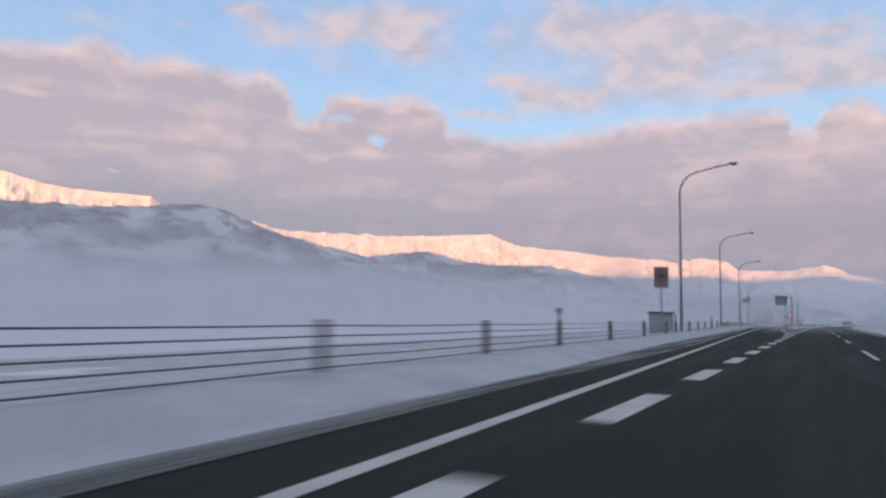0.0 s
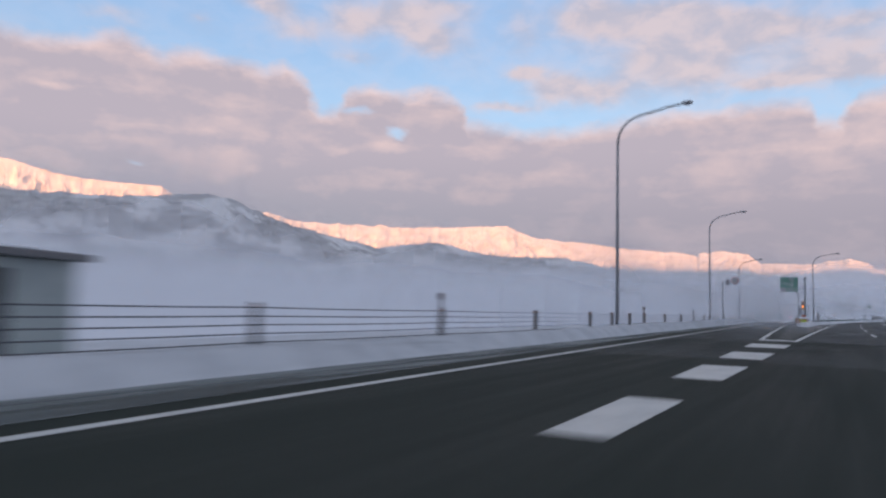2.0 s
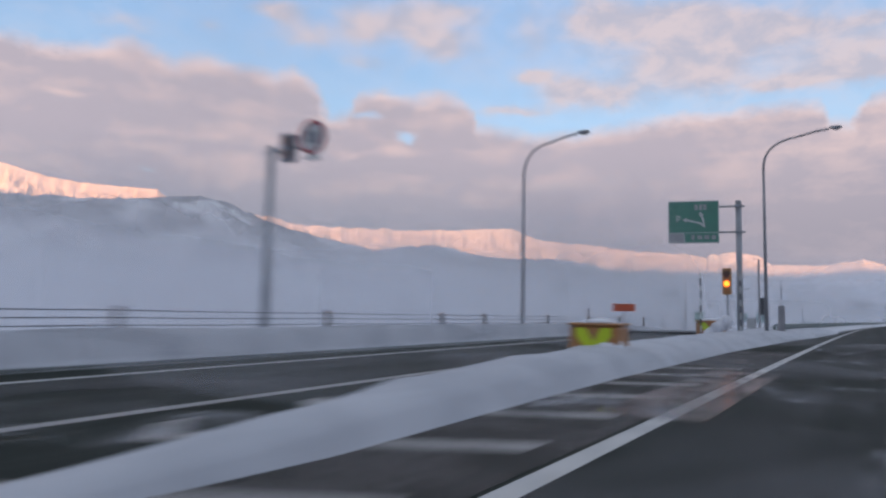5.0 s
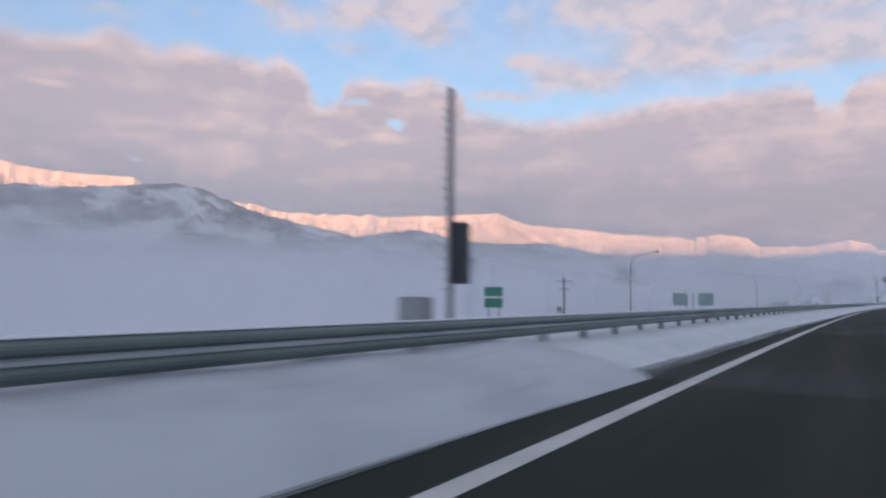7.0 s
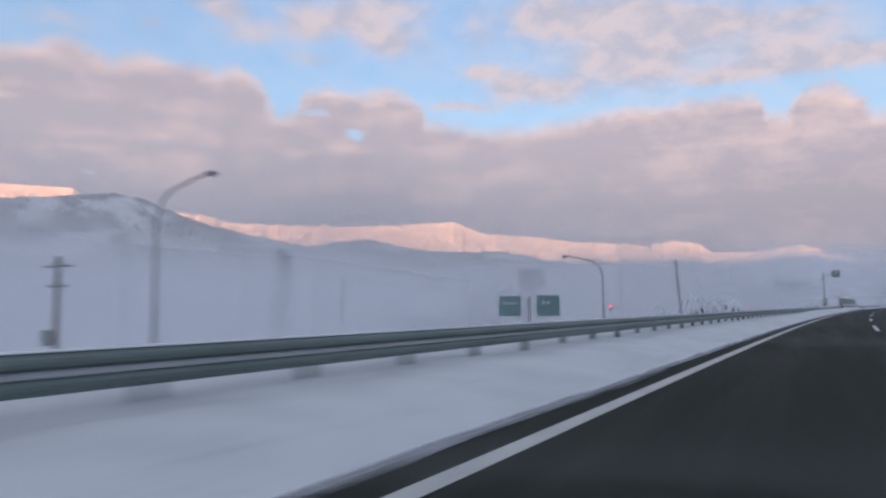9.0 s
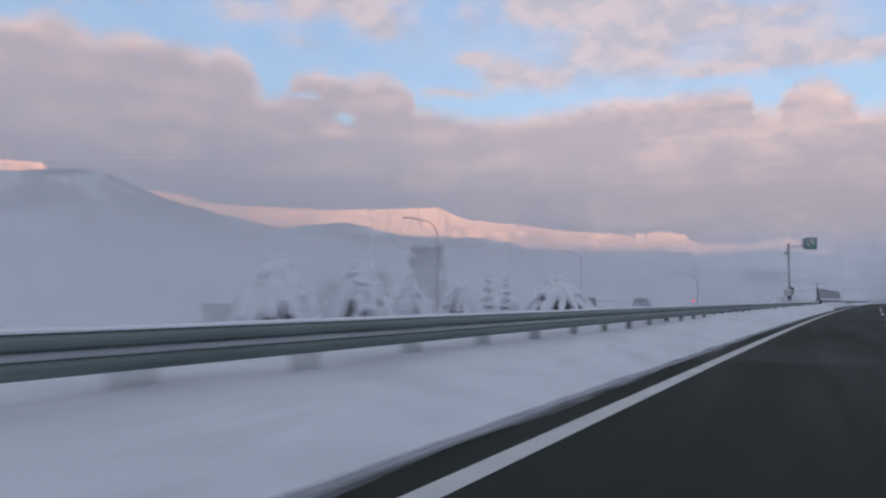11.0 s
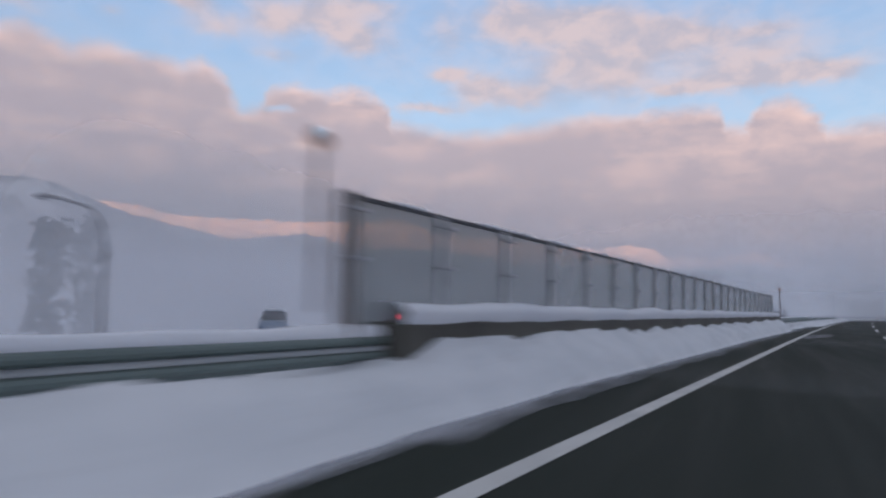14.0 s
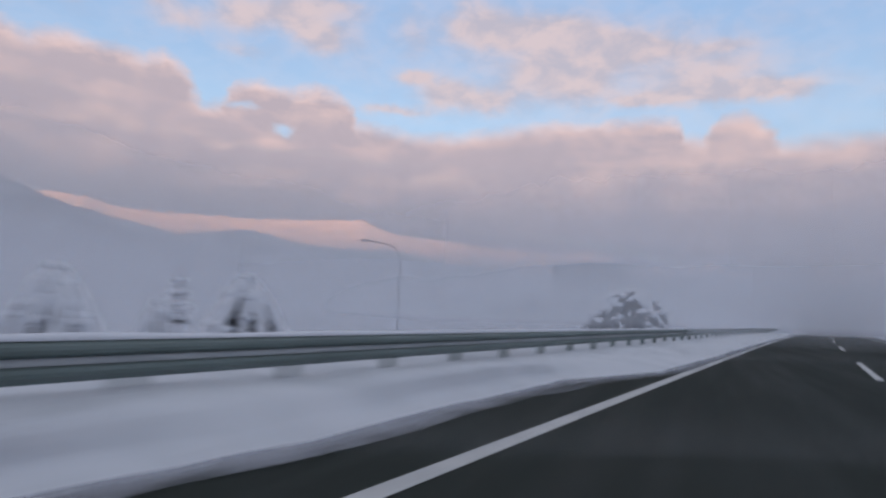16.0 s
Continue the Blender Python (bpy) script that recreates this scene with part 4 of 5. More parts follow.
# plate sign on its post, dull disc on it
t = thing("road_sign", (-8.52, 45.2, 0.0), "taupe plate sign with a faded round symbol, beside the fence", "road sign", rz=radians(4))
part("post", Mesh().tube([(0, 0, -0.2), (0, 0, 4.2)], 0.045, 10), M_POLE, t)
plate = part("plate", Mesh().box((0, -0.07, 3.71), (0.87, 0.05, 1.3), 0, 0.02), M_TAUPE, t)
part("rim", Mesh().tube([(0.30 * math.cos(a / 12 * math.pi), -0.105, 3.80 + 0.30 * math.sin(a / 12 * math.pi)) for a in range(25)], 0.035, 6), M_RED, plate, "faded dull red ring")
part("symbol", Mesh().box((-.08, -0.105, 3.80), (.10, .012, .26)).box((.09, -0.105, 3.80), (.10, .012, .26)), M_DARK, plate)
part("bracket", Mesh().box((0, -0.03, 3.4), (.12, .06, .05)).box((0, -0.03, 4.0), (.12, .06, .05)), M_GALV, t)

# equipment hut
t = thing("equipment_hut", (-11.9, 62.58, -0.3), "small grey green equipment hut with a flat tin roof", "hut", rz=radians(12))
part("wall", Mesh().box((0, 0, 0.98), (1.9, 2.0, 1.96), 0, 0.02), M_SHED, t)
r = part("roof", Mesh().box((0, 0, 2.02), (2.25, 2.4, 0.12), 0, 0.02).box((0.1, 0.1, 2.11), (.9, .8, 0.08), 0, 0.03), M_ROOF, t)
part("snow_cap", Mesh().lump((0, 0, 2.09), (.95, 1.0, .07), 3), M_SNOW, r, smooth=True)
d = part("door", Mesh().box((0.965, -0.62, 0.93), (0.04, 0.62, 1.7), 0, 0.01), M_DARK, t, "dark narrow door")
part("handle", Mesh().box((0.995, -0.4, 0.95), (0.04, 0.03, 0.14), 0, 0.008), M_GALV, d)

# speed sign on a cantilever post
t = thing("overhanging_sign", (-13.75, 155.3, 0.0), "grey post with a lamp box and a round red-rimmed limit sign", "road sign")
part("post", Mesh().tube([(0, 0, -0.3), (0, 0, 5.45)], [0.13, 0.10], 12), M_GALV, t, smooth=True)
part("cap", Mesh().lump((0, 0, 5.47), (.11, .11, .06), 1, 6), M_GALV, t)
part("arm", Mesh().box((0.5, 0, 5.35), (1.2, 0.07, 0.08), 0, 0.01).box((-.14, 0, 5.35), (.16, .05, .05)), M_GALV, t)
b = part("lamp_box", Mesh().box((0.68, -0.06, 5.38), (0.44, 0.24, 0.74), 0, 0.03), M_BOXBLUE, t, "dark signal lamp box")
part("lens", Mesh().tube([(0.68, -0.18, 5.55), (0.68, -0.21, 5.55)], .14, 16), M_OFF, b)
part("lens", Mesh().tube([(0.68, -0.18, 5.2), (0.68, -0.21, 5.2)], .14, 16), M_OFF, b)
disc = part("disc", Mesh().tube([(1.5, -0.02, 5.60), (1.5, -0.07, 5.60)], .47, 32), M_WHITE, t, "round white plate")
part("rim", Mesh().tube([(1.5 + 0.41 * math.cos(a / 16 * math.pi), -0.08, 5.60 + 0.41 * math.sin(a / 16 * math.pi)) for a in range(33)], 0.05, 6), M_RED, disc, "red rim")
part("numeral_bar", Mesh().box((1.41, -0.085, 5.60), (.12, .012, .32)).box((1.60, -0.085, 5.60), (.12, .012, .32)), M_BOXBLUE, disc)
part("sub_plate", Mesh().box((1.5, -0.04, 5.05), (.5, .04, .14), 0, .01), M_WHITE, t, "small white plate below")


def arrow(m, pts, w, head, y):
    """A flat arrow along points in the plane y."""
    for (x0, z0), (x1, z1) in zip(pts, pts[1:]):
        dx, dz = x1 - x0, z1 - z0
        ln = math.hypot(dx, dz)
        nx, nz = -dz / ln * w, dx / ln * w
        m.poly([(x0 - nx, y, z0 - nz), (x1 - nx, y, z1 - nz), (x1 + nx, y, z1 + nz), (x0 + nx, y, z0 + nz)][::-1])
    (x0, z0), (x1, z1) = pts[-2:]
    dx, dz = x1 - x0, z1 - z0
    ln = math.hypot(dx, dz)
    dx, dz = dx / ln, dz / ln
    m.poly([(x1 - dz * head, y, z1 + dx * head), (x1 + dx * head * 1.6, y, z1 + dz * head * 1.6), (x1 + dz * head, y, z1 - dx * head)])
    return m


def lettering(text, size, x, y, z, mat, parent, name="lettering"):
    cu = bpy.data.curves.new(name, "FONT")
    cu.body, cu.size, cu.align_x, cu.extrude = text, size, "CENTER", 0.004
    ob = new(name, cu)
    ob.rotation_euler = (radians(90), 0, 0)
    ob.location = (x, y, z)
    dg = bpy.context.evaluated_depsgraph_get()
    me = bpy.data.meshes.new_from_object(ob.evaluated_get(dg))
    me.transform(Matrix.Translation((x, y, z)) @ Euler((radians(90), 0, 0)).to_matrix().to_4x4())
    me.materials.clear()
    me.materials.append(mat)
    bpy.data.objects.remove(ob)
    return part(name, me, None, parent)


# green exit sign
t = thing("direction_sign", (-5.2, 181.3, 0.0), "green parking exit sign with white arrows on a grey post", "road sign", rz=radians(12))
part("post", Mesh().tube([(0, 0, -0.3), (0, 0, 7.25)], 0.155, 14), M_GALV, t, smooth=True)
part("cap", Mesh().tube([(0, 0, 7.25), (0, 0, 7.31)], [.17, .12], 14), M_GALV, t)
part("arm", Mesh().tube([(-1.3, 0, 7.0), (0.32, 0, 7.0)], 0.055, 10), M_GALV, t)
part("arm", Mesh().tube([(-1.3, 0, 5.62), (0.32, 0, 5.62)], 0.055, 10), M_GALV, t)
part("clamp", Mesh().box((0, 0, 7.0), (.36, .36, .14), 0, .02), M_GALV, t)
part("clamp", Mesh().box((0, 0, 5.62), (.36, .36, .14), 0, .02), M_GALV, t)
pl = part("plate", Mesh().box((-2.27, -0.09, 6.18), (2.6, 0.06, 2.3), 0, 0.03), M_WHITE, t, "pale rim of the sign")
part("green_field", Mesh().box((-2.27, -0.125, 6.45), (2.52, 0.02, 1.68)), M_GREEN, pl)
part("green_field", Mesh().box((-1.87, -0.125, 5.33), (1.70, 0.02, .5)), M_GREEN, pl)
part("pale_field", Mesh().box((-3.13, -0.125, 5.33), (.78, 0.02, .5)), M_GREY, pl)
part("arrow", arrow(arrow(Mesh(), [(-1.72, 5.92), (-1.95, 6.12), (-2.5, 6.26), (-2.62, 6.28)], .045, .13, -0.14), [(-1.72, 5.92), (-1.78, 6.3), (-1.86, 6.52)], .045, .13, -0.14), M_WHITE, pl, "forked white arrow")
lettering("P", .5, -3.05, -0.137, 6.17, M_WHITE, pl)
part("text_bar", Mesh().box((-2.12, -0.137, 6.98), (.16, .006, .3)).box((-1.90, -0.137, 6.98), (.16, .006, .3)).box((-1.68, -0.137, 6.98), (.16, .006, .3)), M_GREY, pl)
part("text_bar", Mesh().box((-2.3, -0.137, 5.35), (.18, .006, .26)).box((-1.95, -0.137, 5.35), (.26, .006, .22)).box((-1.6, -0.137, 5.35), (.26, .006, .22)).box((-1.25, -0.137, 5.35), (.22, .006, .22)), M_GREY, pl)

# amber warning signal
t = thing("warning_signal", (-5.42, 178.5, 0.0), "two-lamp amber warning signal, lower lamp lit, on a thin post", "signal")
part("post", Mesh().tube([(0, 0.12, 0), (0, 0.12, 3.5)], 0.045, 8), M_GALV, t)
b = part("housing", Mesh().box((0, 0, 2.86), (0.42, 0.22, 1.32), 0, 0.05), M_ORANGE, t, "orange brown housing")
part("lens", Mesh().tube([(0, -0.11, 3.18), (0, -0.15, 3.18)], .15, 18), M_OFF, b, "dark unlit lens")
part("lens", Mesh().tube([(0, -0.11, 2.74), (0, -0.16, 2.74)], .14, 18), M_AMBER, b, "glowing amber lens")
part("hood", Mesh().tube([(0.17 * math.cos(a), -0.2, 3.2 + .17 * math.sin(a)) for a in [i * math.pi / 8 for i in range(9)]], .02, 5), M_DARK, b)


def crash_cushion(x, y, z, rz, w, label, deep=0):
    t = thing("crash_cushion", (x, y, z), label, "crash cushion", "crash cushions", rz=rz)
    b = part("body", Mesh().box((0, .6, .36), (w, 1.5, .72), 0, .06), M_ORANGE, t)
    m = Mesh()
    for s in (-1, 1):
        m.poly([(0, -.165, .10), (s * w * .36, -.165, .52), (s * w * .36, -.165, .68), (s * w * .16, -.165, .68), (0, -.165, .42)][::s])
    part("chevron", m, M_LIME, b, "lime reflective chevron")
    part("lid", Mesh().box((0, .6, .745), (w + .06, 1.54, .05), 0, .02), M_ORANGE, b)
    part("snow_cap", Mesh().lump((0, .7, .77), (w * .42, .6, .09), 4), M_SNOW, b, smooth=True)
    for i in range(3 + 4 * deep):
        part("snow_lump", Mesh().lump((w * (.18 + .1 * i if not deep else -.05 + .1 * i), -.18 + .12 * (i % 3), .16 + (.10 * i if deep else .03 * i)), (.26, .24, .22 + .06 * deep), i + 3, 7), M_SNOW, b, "snow heaped against the cushion" if i == 0 else "", smooth=True)
    return t


crash_cushion(-4.35, 154.6, 0.12, radians(8), 0.94, "orange crash cushion with a lime chevron, half buried in snow")
crash_cushion(-5.55, 174.5, 0.15, radians(8), 1.2, "orange crash cushion with a lime chevron, deep in snow", 1)
t = thing("marker_board", (-4.42, 156.9, 0.2), "small orange-red marker board on a thin post in the snow", "marker")
part("post", Mesh().tube([(0, 0, 0), (0, 0, 1.0)], .02, 6), M_GALV, t)
part("board", Mesh().box((0, -.03, 1.03), (.5, .03, .17), 0, .01), M_REDOR, t)


def snow_pole(x, y, h, label="red and white striped snow pole"):
    t = thing("snow_pole", (x, y, 0.1), label, "snow pole", "snow poles")
    n = int(h / .3)
    for i in range(n):
        part("stripe", Mesh().tube([(0, 0, i * .3), (0, 0, i * .3 + .3)], .03, 8), M_WHITE if i % 2 else M_DARK, t)


snow_pole(-5.9, 174.2, 3.0)
snow_pole(-4.55, 176.5, 3.2)
t = thing("control_cabinet", (-3.5, 184.6, 0.0), "slim grey control cabinets beside the lamp mast", "cabinet")
part("body", Mesh().box((0, 0, .9), (.34, .3, 1.8), 0, .03), M_POLE, t)
part("antenna", Mesh().tube([(0, 0, 1.8), (0, 0, 3.1)], .025, 6), M_POLE, t)


# ---- guard rail ----
WPROF = [(0.0, 0.0), (0.012, 0.018), (0.075, 0.055), (0.082, 0.085), (0.075, 0.115), (0.012, 0.150), (0.0, 0.168), (0.012, 0.186), (0.075, 0.221), (0.082, 0.251), (0.075, 0.281), (0.012, 0.316), (0.0, 0.336)]
gpost = Mesh().tube([(0, 0, -0.1), (0, 0, 0.70)], 0.06, 10).data("post", M_RAIL, True)
gblock = Mesh().box((0.07, 0, .58), (.09, .12, .26), 0, .01).data("spacer", M_RAIL)


def guard_rail(y0, y1, lat, label, snowy):
    g = thing("guard_rail", (0, 0, 0), label, "guard rail", "guard rails")
    y = y0
    while y < y1 - 0.5:
        e = min(y + 4.0, y1)
        rws = []
        for yy in (y, (y + e) / 2, e + 0.12):
            x = road_x(yy) + lat(yy)
            rws.append([(x + a, yy, 0.45 + b * .955) for a, b in WPROF] + [(x + a - .012, yy, 0.45 + b * .955) for a, b in WPROF[::-1]])
        part("rail_beam", Mesh().grid(rws), M_RAIL, g, smooth=False)
        for yy in (y, y + 2.0):
            if yy < y1:
                p = part("post", gpost, None, g, at=(road_x(yy) + lat(yy) - 0.13, yy, 0))
                part("spacer", gblock, None, p)
        y += 4.0
    rws = []
    n = int((y1 - y0) / 0.5)
    for i in range(n + 1):
        yy = y0 + (y1 - y0) * i / n
        x = road_x(yy) + lat(yy)
        k = lerp([(280, 0.06), (348, 0.4), (354.5, 0.5), (357.5, 1.0), (361, 0.9), (367, 0.65), (400, 1.0), (402, 0.5)], yy)
        h = max(0.003, snowy * k * (0.12 + 0.07 * wob(yy, 0, 0.7, 9)))
        d = .768 - .035 * max(0, k - .4) * (1 + .4 * wob(yy, 3, 0.9, 4))
        b = .02 * min(k, 1)
        rws.append([(x - .12, yy, .70), (x - .08, yy, .768 + h * .8), (x - .03, yy, .77 + h), (x + .01 + b, yy, .766 + h * .7), (x + .025 + b, yy, d - .006 + h * .3), (x + .022 + b, yy, d - .012)])
    part("snow_cap", Mesh().grid(rws), M_SNOW, g, "ridge of snow on the rail", smooth=True)
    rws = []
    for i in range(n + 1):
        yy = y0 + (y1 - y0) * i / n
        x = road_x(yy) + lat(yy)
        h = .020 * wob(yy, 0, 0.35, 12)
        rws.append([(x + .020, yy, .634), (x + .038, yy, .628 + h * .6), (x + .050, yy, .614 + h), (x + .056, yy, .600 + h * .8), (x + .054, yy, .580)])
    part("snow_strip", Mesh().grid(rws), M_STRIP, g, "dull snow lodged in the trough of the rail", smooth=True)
    return g


def rail_lat(y):
    return lerp([(182, -4.75), (200, -4.7), (400, -4.65), (446, -4.5), (700, -4.65)], y)


guard_rail(186, 400.1, rail_lat, "two-wave steel guard rail capped with snow", 0.75)
guard_rail(448.6, 700, rail_lat, "two-wave steel guard rail capped with snow", 0.5)

# ---- noise barrier on its concrete wall ----
wall = thing("concrete_wall", (0, 0, 0), "low damp concrete parapet with snow on its top", "wall", kind="structure")
rws = []
for i in range(61):
    y = 400.0 + (448.4 - 400.0) * i / 60
    x = road_x(y)
    rws.append([(x - 4.30, y, -0.2), (x - 4.30, y, 0.10), (x - 4.36, y, 0.86), (x - 4.38, y, 0.90), (x - 4.98, y, 0.90), (x - 5.0, y, 0.86), (x - 5.0, y, -0.3)])
m = Mesh().grid(rws)
m.poly(rws[0][::-1]).poly(rws[-1])
part("parapet", m, M_CONC, wall)
rws = []
for i in range(110):
    y = 400.0 + (448.4 - 400.0) * i / 109
    x, h = road_x(y), 0.23 + 0.10 * wob(y, 0, .45, 3) + .04 * wob(y, 0, 1.7, 5)
    rws.append([(x - 4.355, y, .875 + .04 * wob(y, 5, .8, 2)), (x - 4.30, y, .9 + h * .45), (x - 4.40, y, .9 + h * .95), (x - 4.55, y, .9 + h), (x - 4.66, y, .9 + h)])
part("snow_cap", Mesh().grid(rws), M_SNOW, wall, "thick snow lying on the parapet", smooth=True)
M_PANEL = bpy.data.materials.new("cloudy_barrier_sheet")
M_PANEL.use_nodes = True
N = Nodes(M_PANEL.node_tree)
pb = M_PANEL.node_tree.nodes["Principled BSDF"]
pos = N.add("ShaderNodeNewGeometry").outputs["Position"]
oi = N.add("ShaderNodeObjectInfo").outputs["Random"]
dn = N.noise(pos, 1.1, 5.0, 0.6)
N.put(pb.inputs["Base Color"], N.mix(N.m("ADD", N.m("MULTIPLY", dn, .6), N.m("MULTIPLY", oi, .4)), (0.29, 0.32, 0.325, 1), (0.37, 0.40, 0.40, 1)))
N.put(pb.inputs["Roughness"], N.m("ADD", 0.10, N.m("MULTIPLY", dn, 0.16)))
pb.inputs["Specular IOR Level"].default_value = 0.5
pb.inputs["Alpha"].default_value = 0.58
bar = thing("noise_barrier", (0, 0, 0), "row of grey glossy noise barrier panels between steel posts", "noise barrier")
slope = (road_x(446) - road_x(400)) / 46
sheet = Mesh().box((0, 0, 0), (0.03, 1.94, 1.40), 0, .004).data("panel", M_PANEL)
hpost = Mesh().box((.03, 0, 0), (.05, .05, 1.45)).box((.075, 0, 0), (.016, .13, 1.45), 0, .004).data("post", M_BARR)
clamp_mesh = Mesh().box((0.045, 0, 0), (.05, .34, .04), 0, .012).data("clamp", M_POLE)
capm = Mesh().box((0, 0, 0), (.08, 1.99, .045), 0, .01).data("top_rail", M_DARK)
y = 399.45
while y < 448.2:
    x = road_x(y) - 4.72
    rz = -math.atan((road_x(y + 1) - road_x(y - 1)) / 2)
    p = part("post", hpost, None, bar, at=(x - 0.03, y, 1.55))
    p.rotation_euler = (0, 0, rz)
    if y < 446.5:
        xm = road_x(y + 1) - 4.72
        q = part("panel", sheet, None, bar, at=(xm, y + 1.0, 1.55))
        q.rotation_euler = (0, 0, rz)
        c = part("clamp", clamp_mesh, None, p, at=(0.09, 0, 0.04))
        c2 = part("clamp", clamp_mesh, None, p, at=(0.09, 0, 0.58))
        r = part("top_rail", capm, None, bar, at=(xm, y + 1.0, 2.275))
        r.rotation_euler = (0, 0, rz)
    y += 2.0
part("end_plate", Mesh().box((road_x(399.5) - 4.72, 399.45, 1.45), (.22, .1, 1.75), 0, .01), M_POST, bar, "brown end plate")
random.seed(8)
for i in range(34):
    yy = random.uniform(400, 445)
    part("snow_clump", Mesh().lump((road_x(yy) - 4.72, yy, 2.31), (.06, random.uniform(.15, .45), .03), i, 6), M_SNOW, bar, "clump of snow on the top rail" if i == 0 else "", smooth=True)


def end_marker(x, y, z, h, label):
    t = thing("marker_post", (x, y, z), label, "marker", "marker posts")
    part("post", Mesh().tube([(0, 0, 0), (0, 0, h)], .035, 8), M_TAUPE, t)
    part("reflector", Mesh().tube([(0, -.03, h + .06), (0, .03, h + .06)], .11, 16), M_REFL, t, "round reflector")


end_marker(road_x(399) - 4.75, 399.0, 1.0, 1.75, "thin brown marker post with a round reflector at the barrier's end")
end_marker(road_x(450) - 4.42, 450.2, 0.3, 2.5, "thin brown marker post with a round reflector at the barrier's end")

# ---- emergency telephone sign ----
M_PALE = material("pale_cabinet_paint", (0.52, 0.53, 0.52), 0.55, 0, 0.1, 2.0, second=(0.44, 0.45, 0.445))
t = thing("telephone_sign", (7.35, 378.1, 0.2), "green emergency telephone sign on a grey post with a cabinet", "road sign", rz=radians(-3))
part("post", Mesh().tube([(0, 0, -0.3), (0, 0, 5.8)], 0.09, 12), M_GALV, t, smooth=True)
part("arm", Mesh().tube([(-.1, 0, 5.45), (.65, 0, 5.5), (1.28, 0, 5.55)], .04, 8), M_GALV, t)
part("clamp", Mesh().box((0, 0, 5.45), (.26, .26, .12), 0, .02), M_GALV, t)
part("hanger", Mesh().box((1.2, 0, 5.72), (.16, .14, .85), 0, .02), M_GALV, t)
pl = part("plate", Mesh().box((1.78, -0.02, 5.72), (.98, .12, 1.08), 0, .03), M_GREY, t, "pale frame of the sign")
part("green_field", Mesh().box((1.78, -0.09, 5.72), (.84, .02, .94)), M_GREEN, pl)
part("white_field", Mesh().box((1.78, -0.103, 5.82), (.62, .012, .62)), M_WHITE, pl)
part("handset", Mesh().tube(curve_pts((1.61, -.115, 6.02), (1.64, -.115, 5.62), (1.98, -.115, 5.62), 8), [.05, .065, .04, .035, .03, .035, .04, .065, .05], 6), M_DARK, pl, "dark handset symbol")
part("text_bar", Mesh().box((1.63, -.103, 5.36), (.2, .006, .1)).box((1.90, -.103, 5.36), (.24, .006, .1)), M_GREY, pl)
part("loudspeaker", Mesh().tube([(-.10, -.05, 4.95), (-.28, -.18, 4.86)], [.05, .15], 12).tube([(-.05, 0, 5.05), (-.2, -.1, 5.0)], .02, 6), M_GREY, t)
cb = part("cabinet", Mesh().box((-.12, -.2, 1.41), (.58, .3, .54), 0, .03), M_PALE, t, "pale cabinet strapped to the post")
part("strap", Mesh().box((0, -.05, 1.6), (.24, .24, .05)).box((0, -.05, 1.25), (.24, .24, .05)), M_GALV, cb)
part("snow_cap", Mesh().lump((-.12, -.2, 1.7), (.27, .15, .07), 1), M_SNOW, cb, smooth=True)
part("meter_box", Mesh().box((.0, -.18, 1.0), (.26, .22, .26), 0, .02), M_DARK, t, "small dark box under the cabinet")
part("conduit", Mesh().tube([(.06, -.12, -.2), (.06, -.12, .9)], .03, 8), M_GALV, t)
M_TEAL = material("phone_box_green", (0.035, 0.16, 0.135), 0.5, 0, 0.12, 2.5, second=(0.03, 0.12, 0.105))
t = thing("telephone_box", (7.49, 379.62, 0.2), "green emergency telephone box with a pale front on a post", "telephone box")
bx = part("box", Mesh().box((0, 0, 1.55), (.46, .38, .60), 0, .03), M_TEAL, t)
part("front_panel", Mesh().box((0, -.195, 1.57), (.38, .02, .27), 0, .006), M_GREY, bx, "pale front panel")
part("roof", Mesh().box((0, -.02, 1.87), (.56, .48, .05), 0, .015), M_DARK, bx)
part("snow_cap", Mesh().lump((0, 0, 1.91), (.25, .22, .08), 5), M_SNOW, bx, smooth=True)
part("handset", Mesh().tube(curve_pts((-.08, -.215, 1.66), (-.14, -.225, 1.57), (-.08, -.215, 1.48), 6), .02, 6), M_DARK, bx, "dark handset")
part("post", Mesh().tube([(0, 0, -.3), (0, 0, 1.26)], .055, 10), M_GALV, t)
t = thing("handrail", (7.49, 380.0, 0.2), "thin grey handrail beside the telephone box", "handrail")
for dx in (-.75, -.1, .38, .62):
    part("post", Mesh().tube([(dx, .3, -.3), (dx, .3, 1.02)], .022, 8), M_POLE, t)
part("rail", Mesh().tube([(-.8, .3, 1.02), (.66, .3, 1.02)], .026, 8), M_POLE, t)
part("rail", Mesh().tube([(.1, .3, .72), (.62, .3, .72)], .022, 8), M_POLE, t)

# ---- things beside the rest area ----
t = thing("weather_mast", (-7.6, 212.2, -0.1), "grey mast with step irons, a dark equipment box and a cabinet", "mast")
part("mast", Mesh().tube([(0, 0, 0), (0, 0, 6.6)], .09, 10), M_POLE, t)
for i in range(19):
    part("step_iron", Mesh().tube([(-.26, 0, 1.4 + .26 * i), (.05, 0, 1.4 + .26 * i)], .014, 5), M_GALV, t)
part("equipment_box", Mesh().box((.30, -.05, 2.3), (.42, .36, 1.55), 0, .03), M_DARK, t, "dark equipment box")
t2 = thing("cabinet", (-8.2, 211.5, -0.1), "grey roadside cabinet behind the guard rail", "cabinet")
part("body", Mesh().box((0, 0, .72), (.75, .5, .95), 0, .04), M_POLE, t2)
part("door", Mesh().box((0, -.26, .72), (.62, .02, .8), 0, .005), M_GREY, t2)
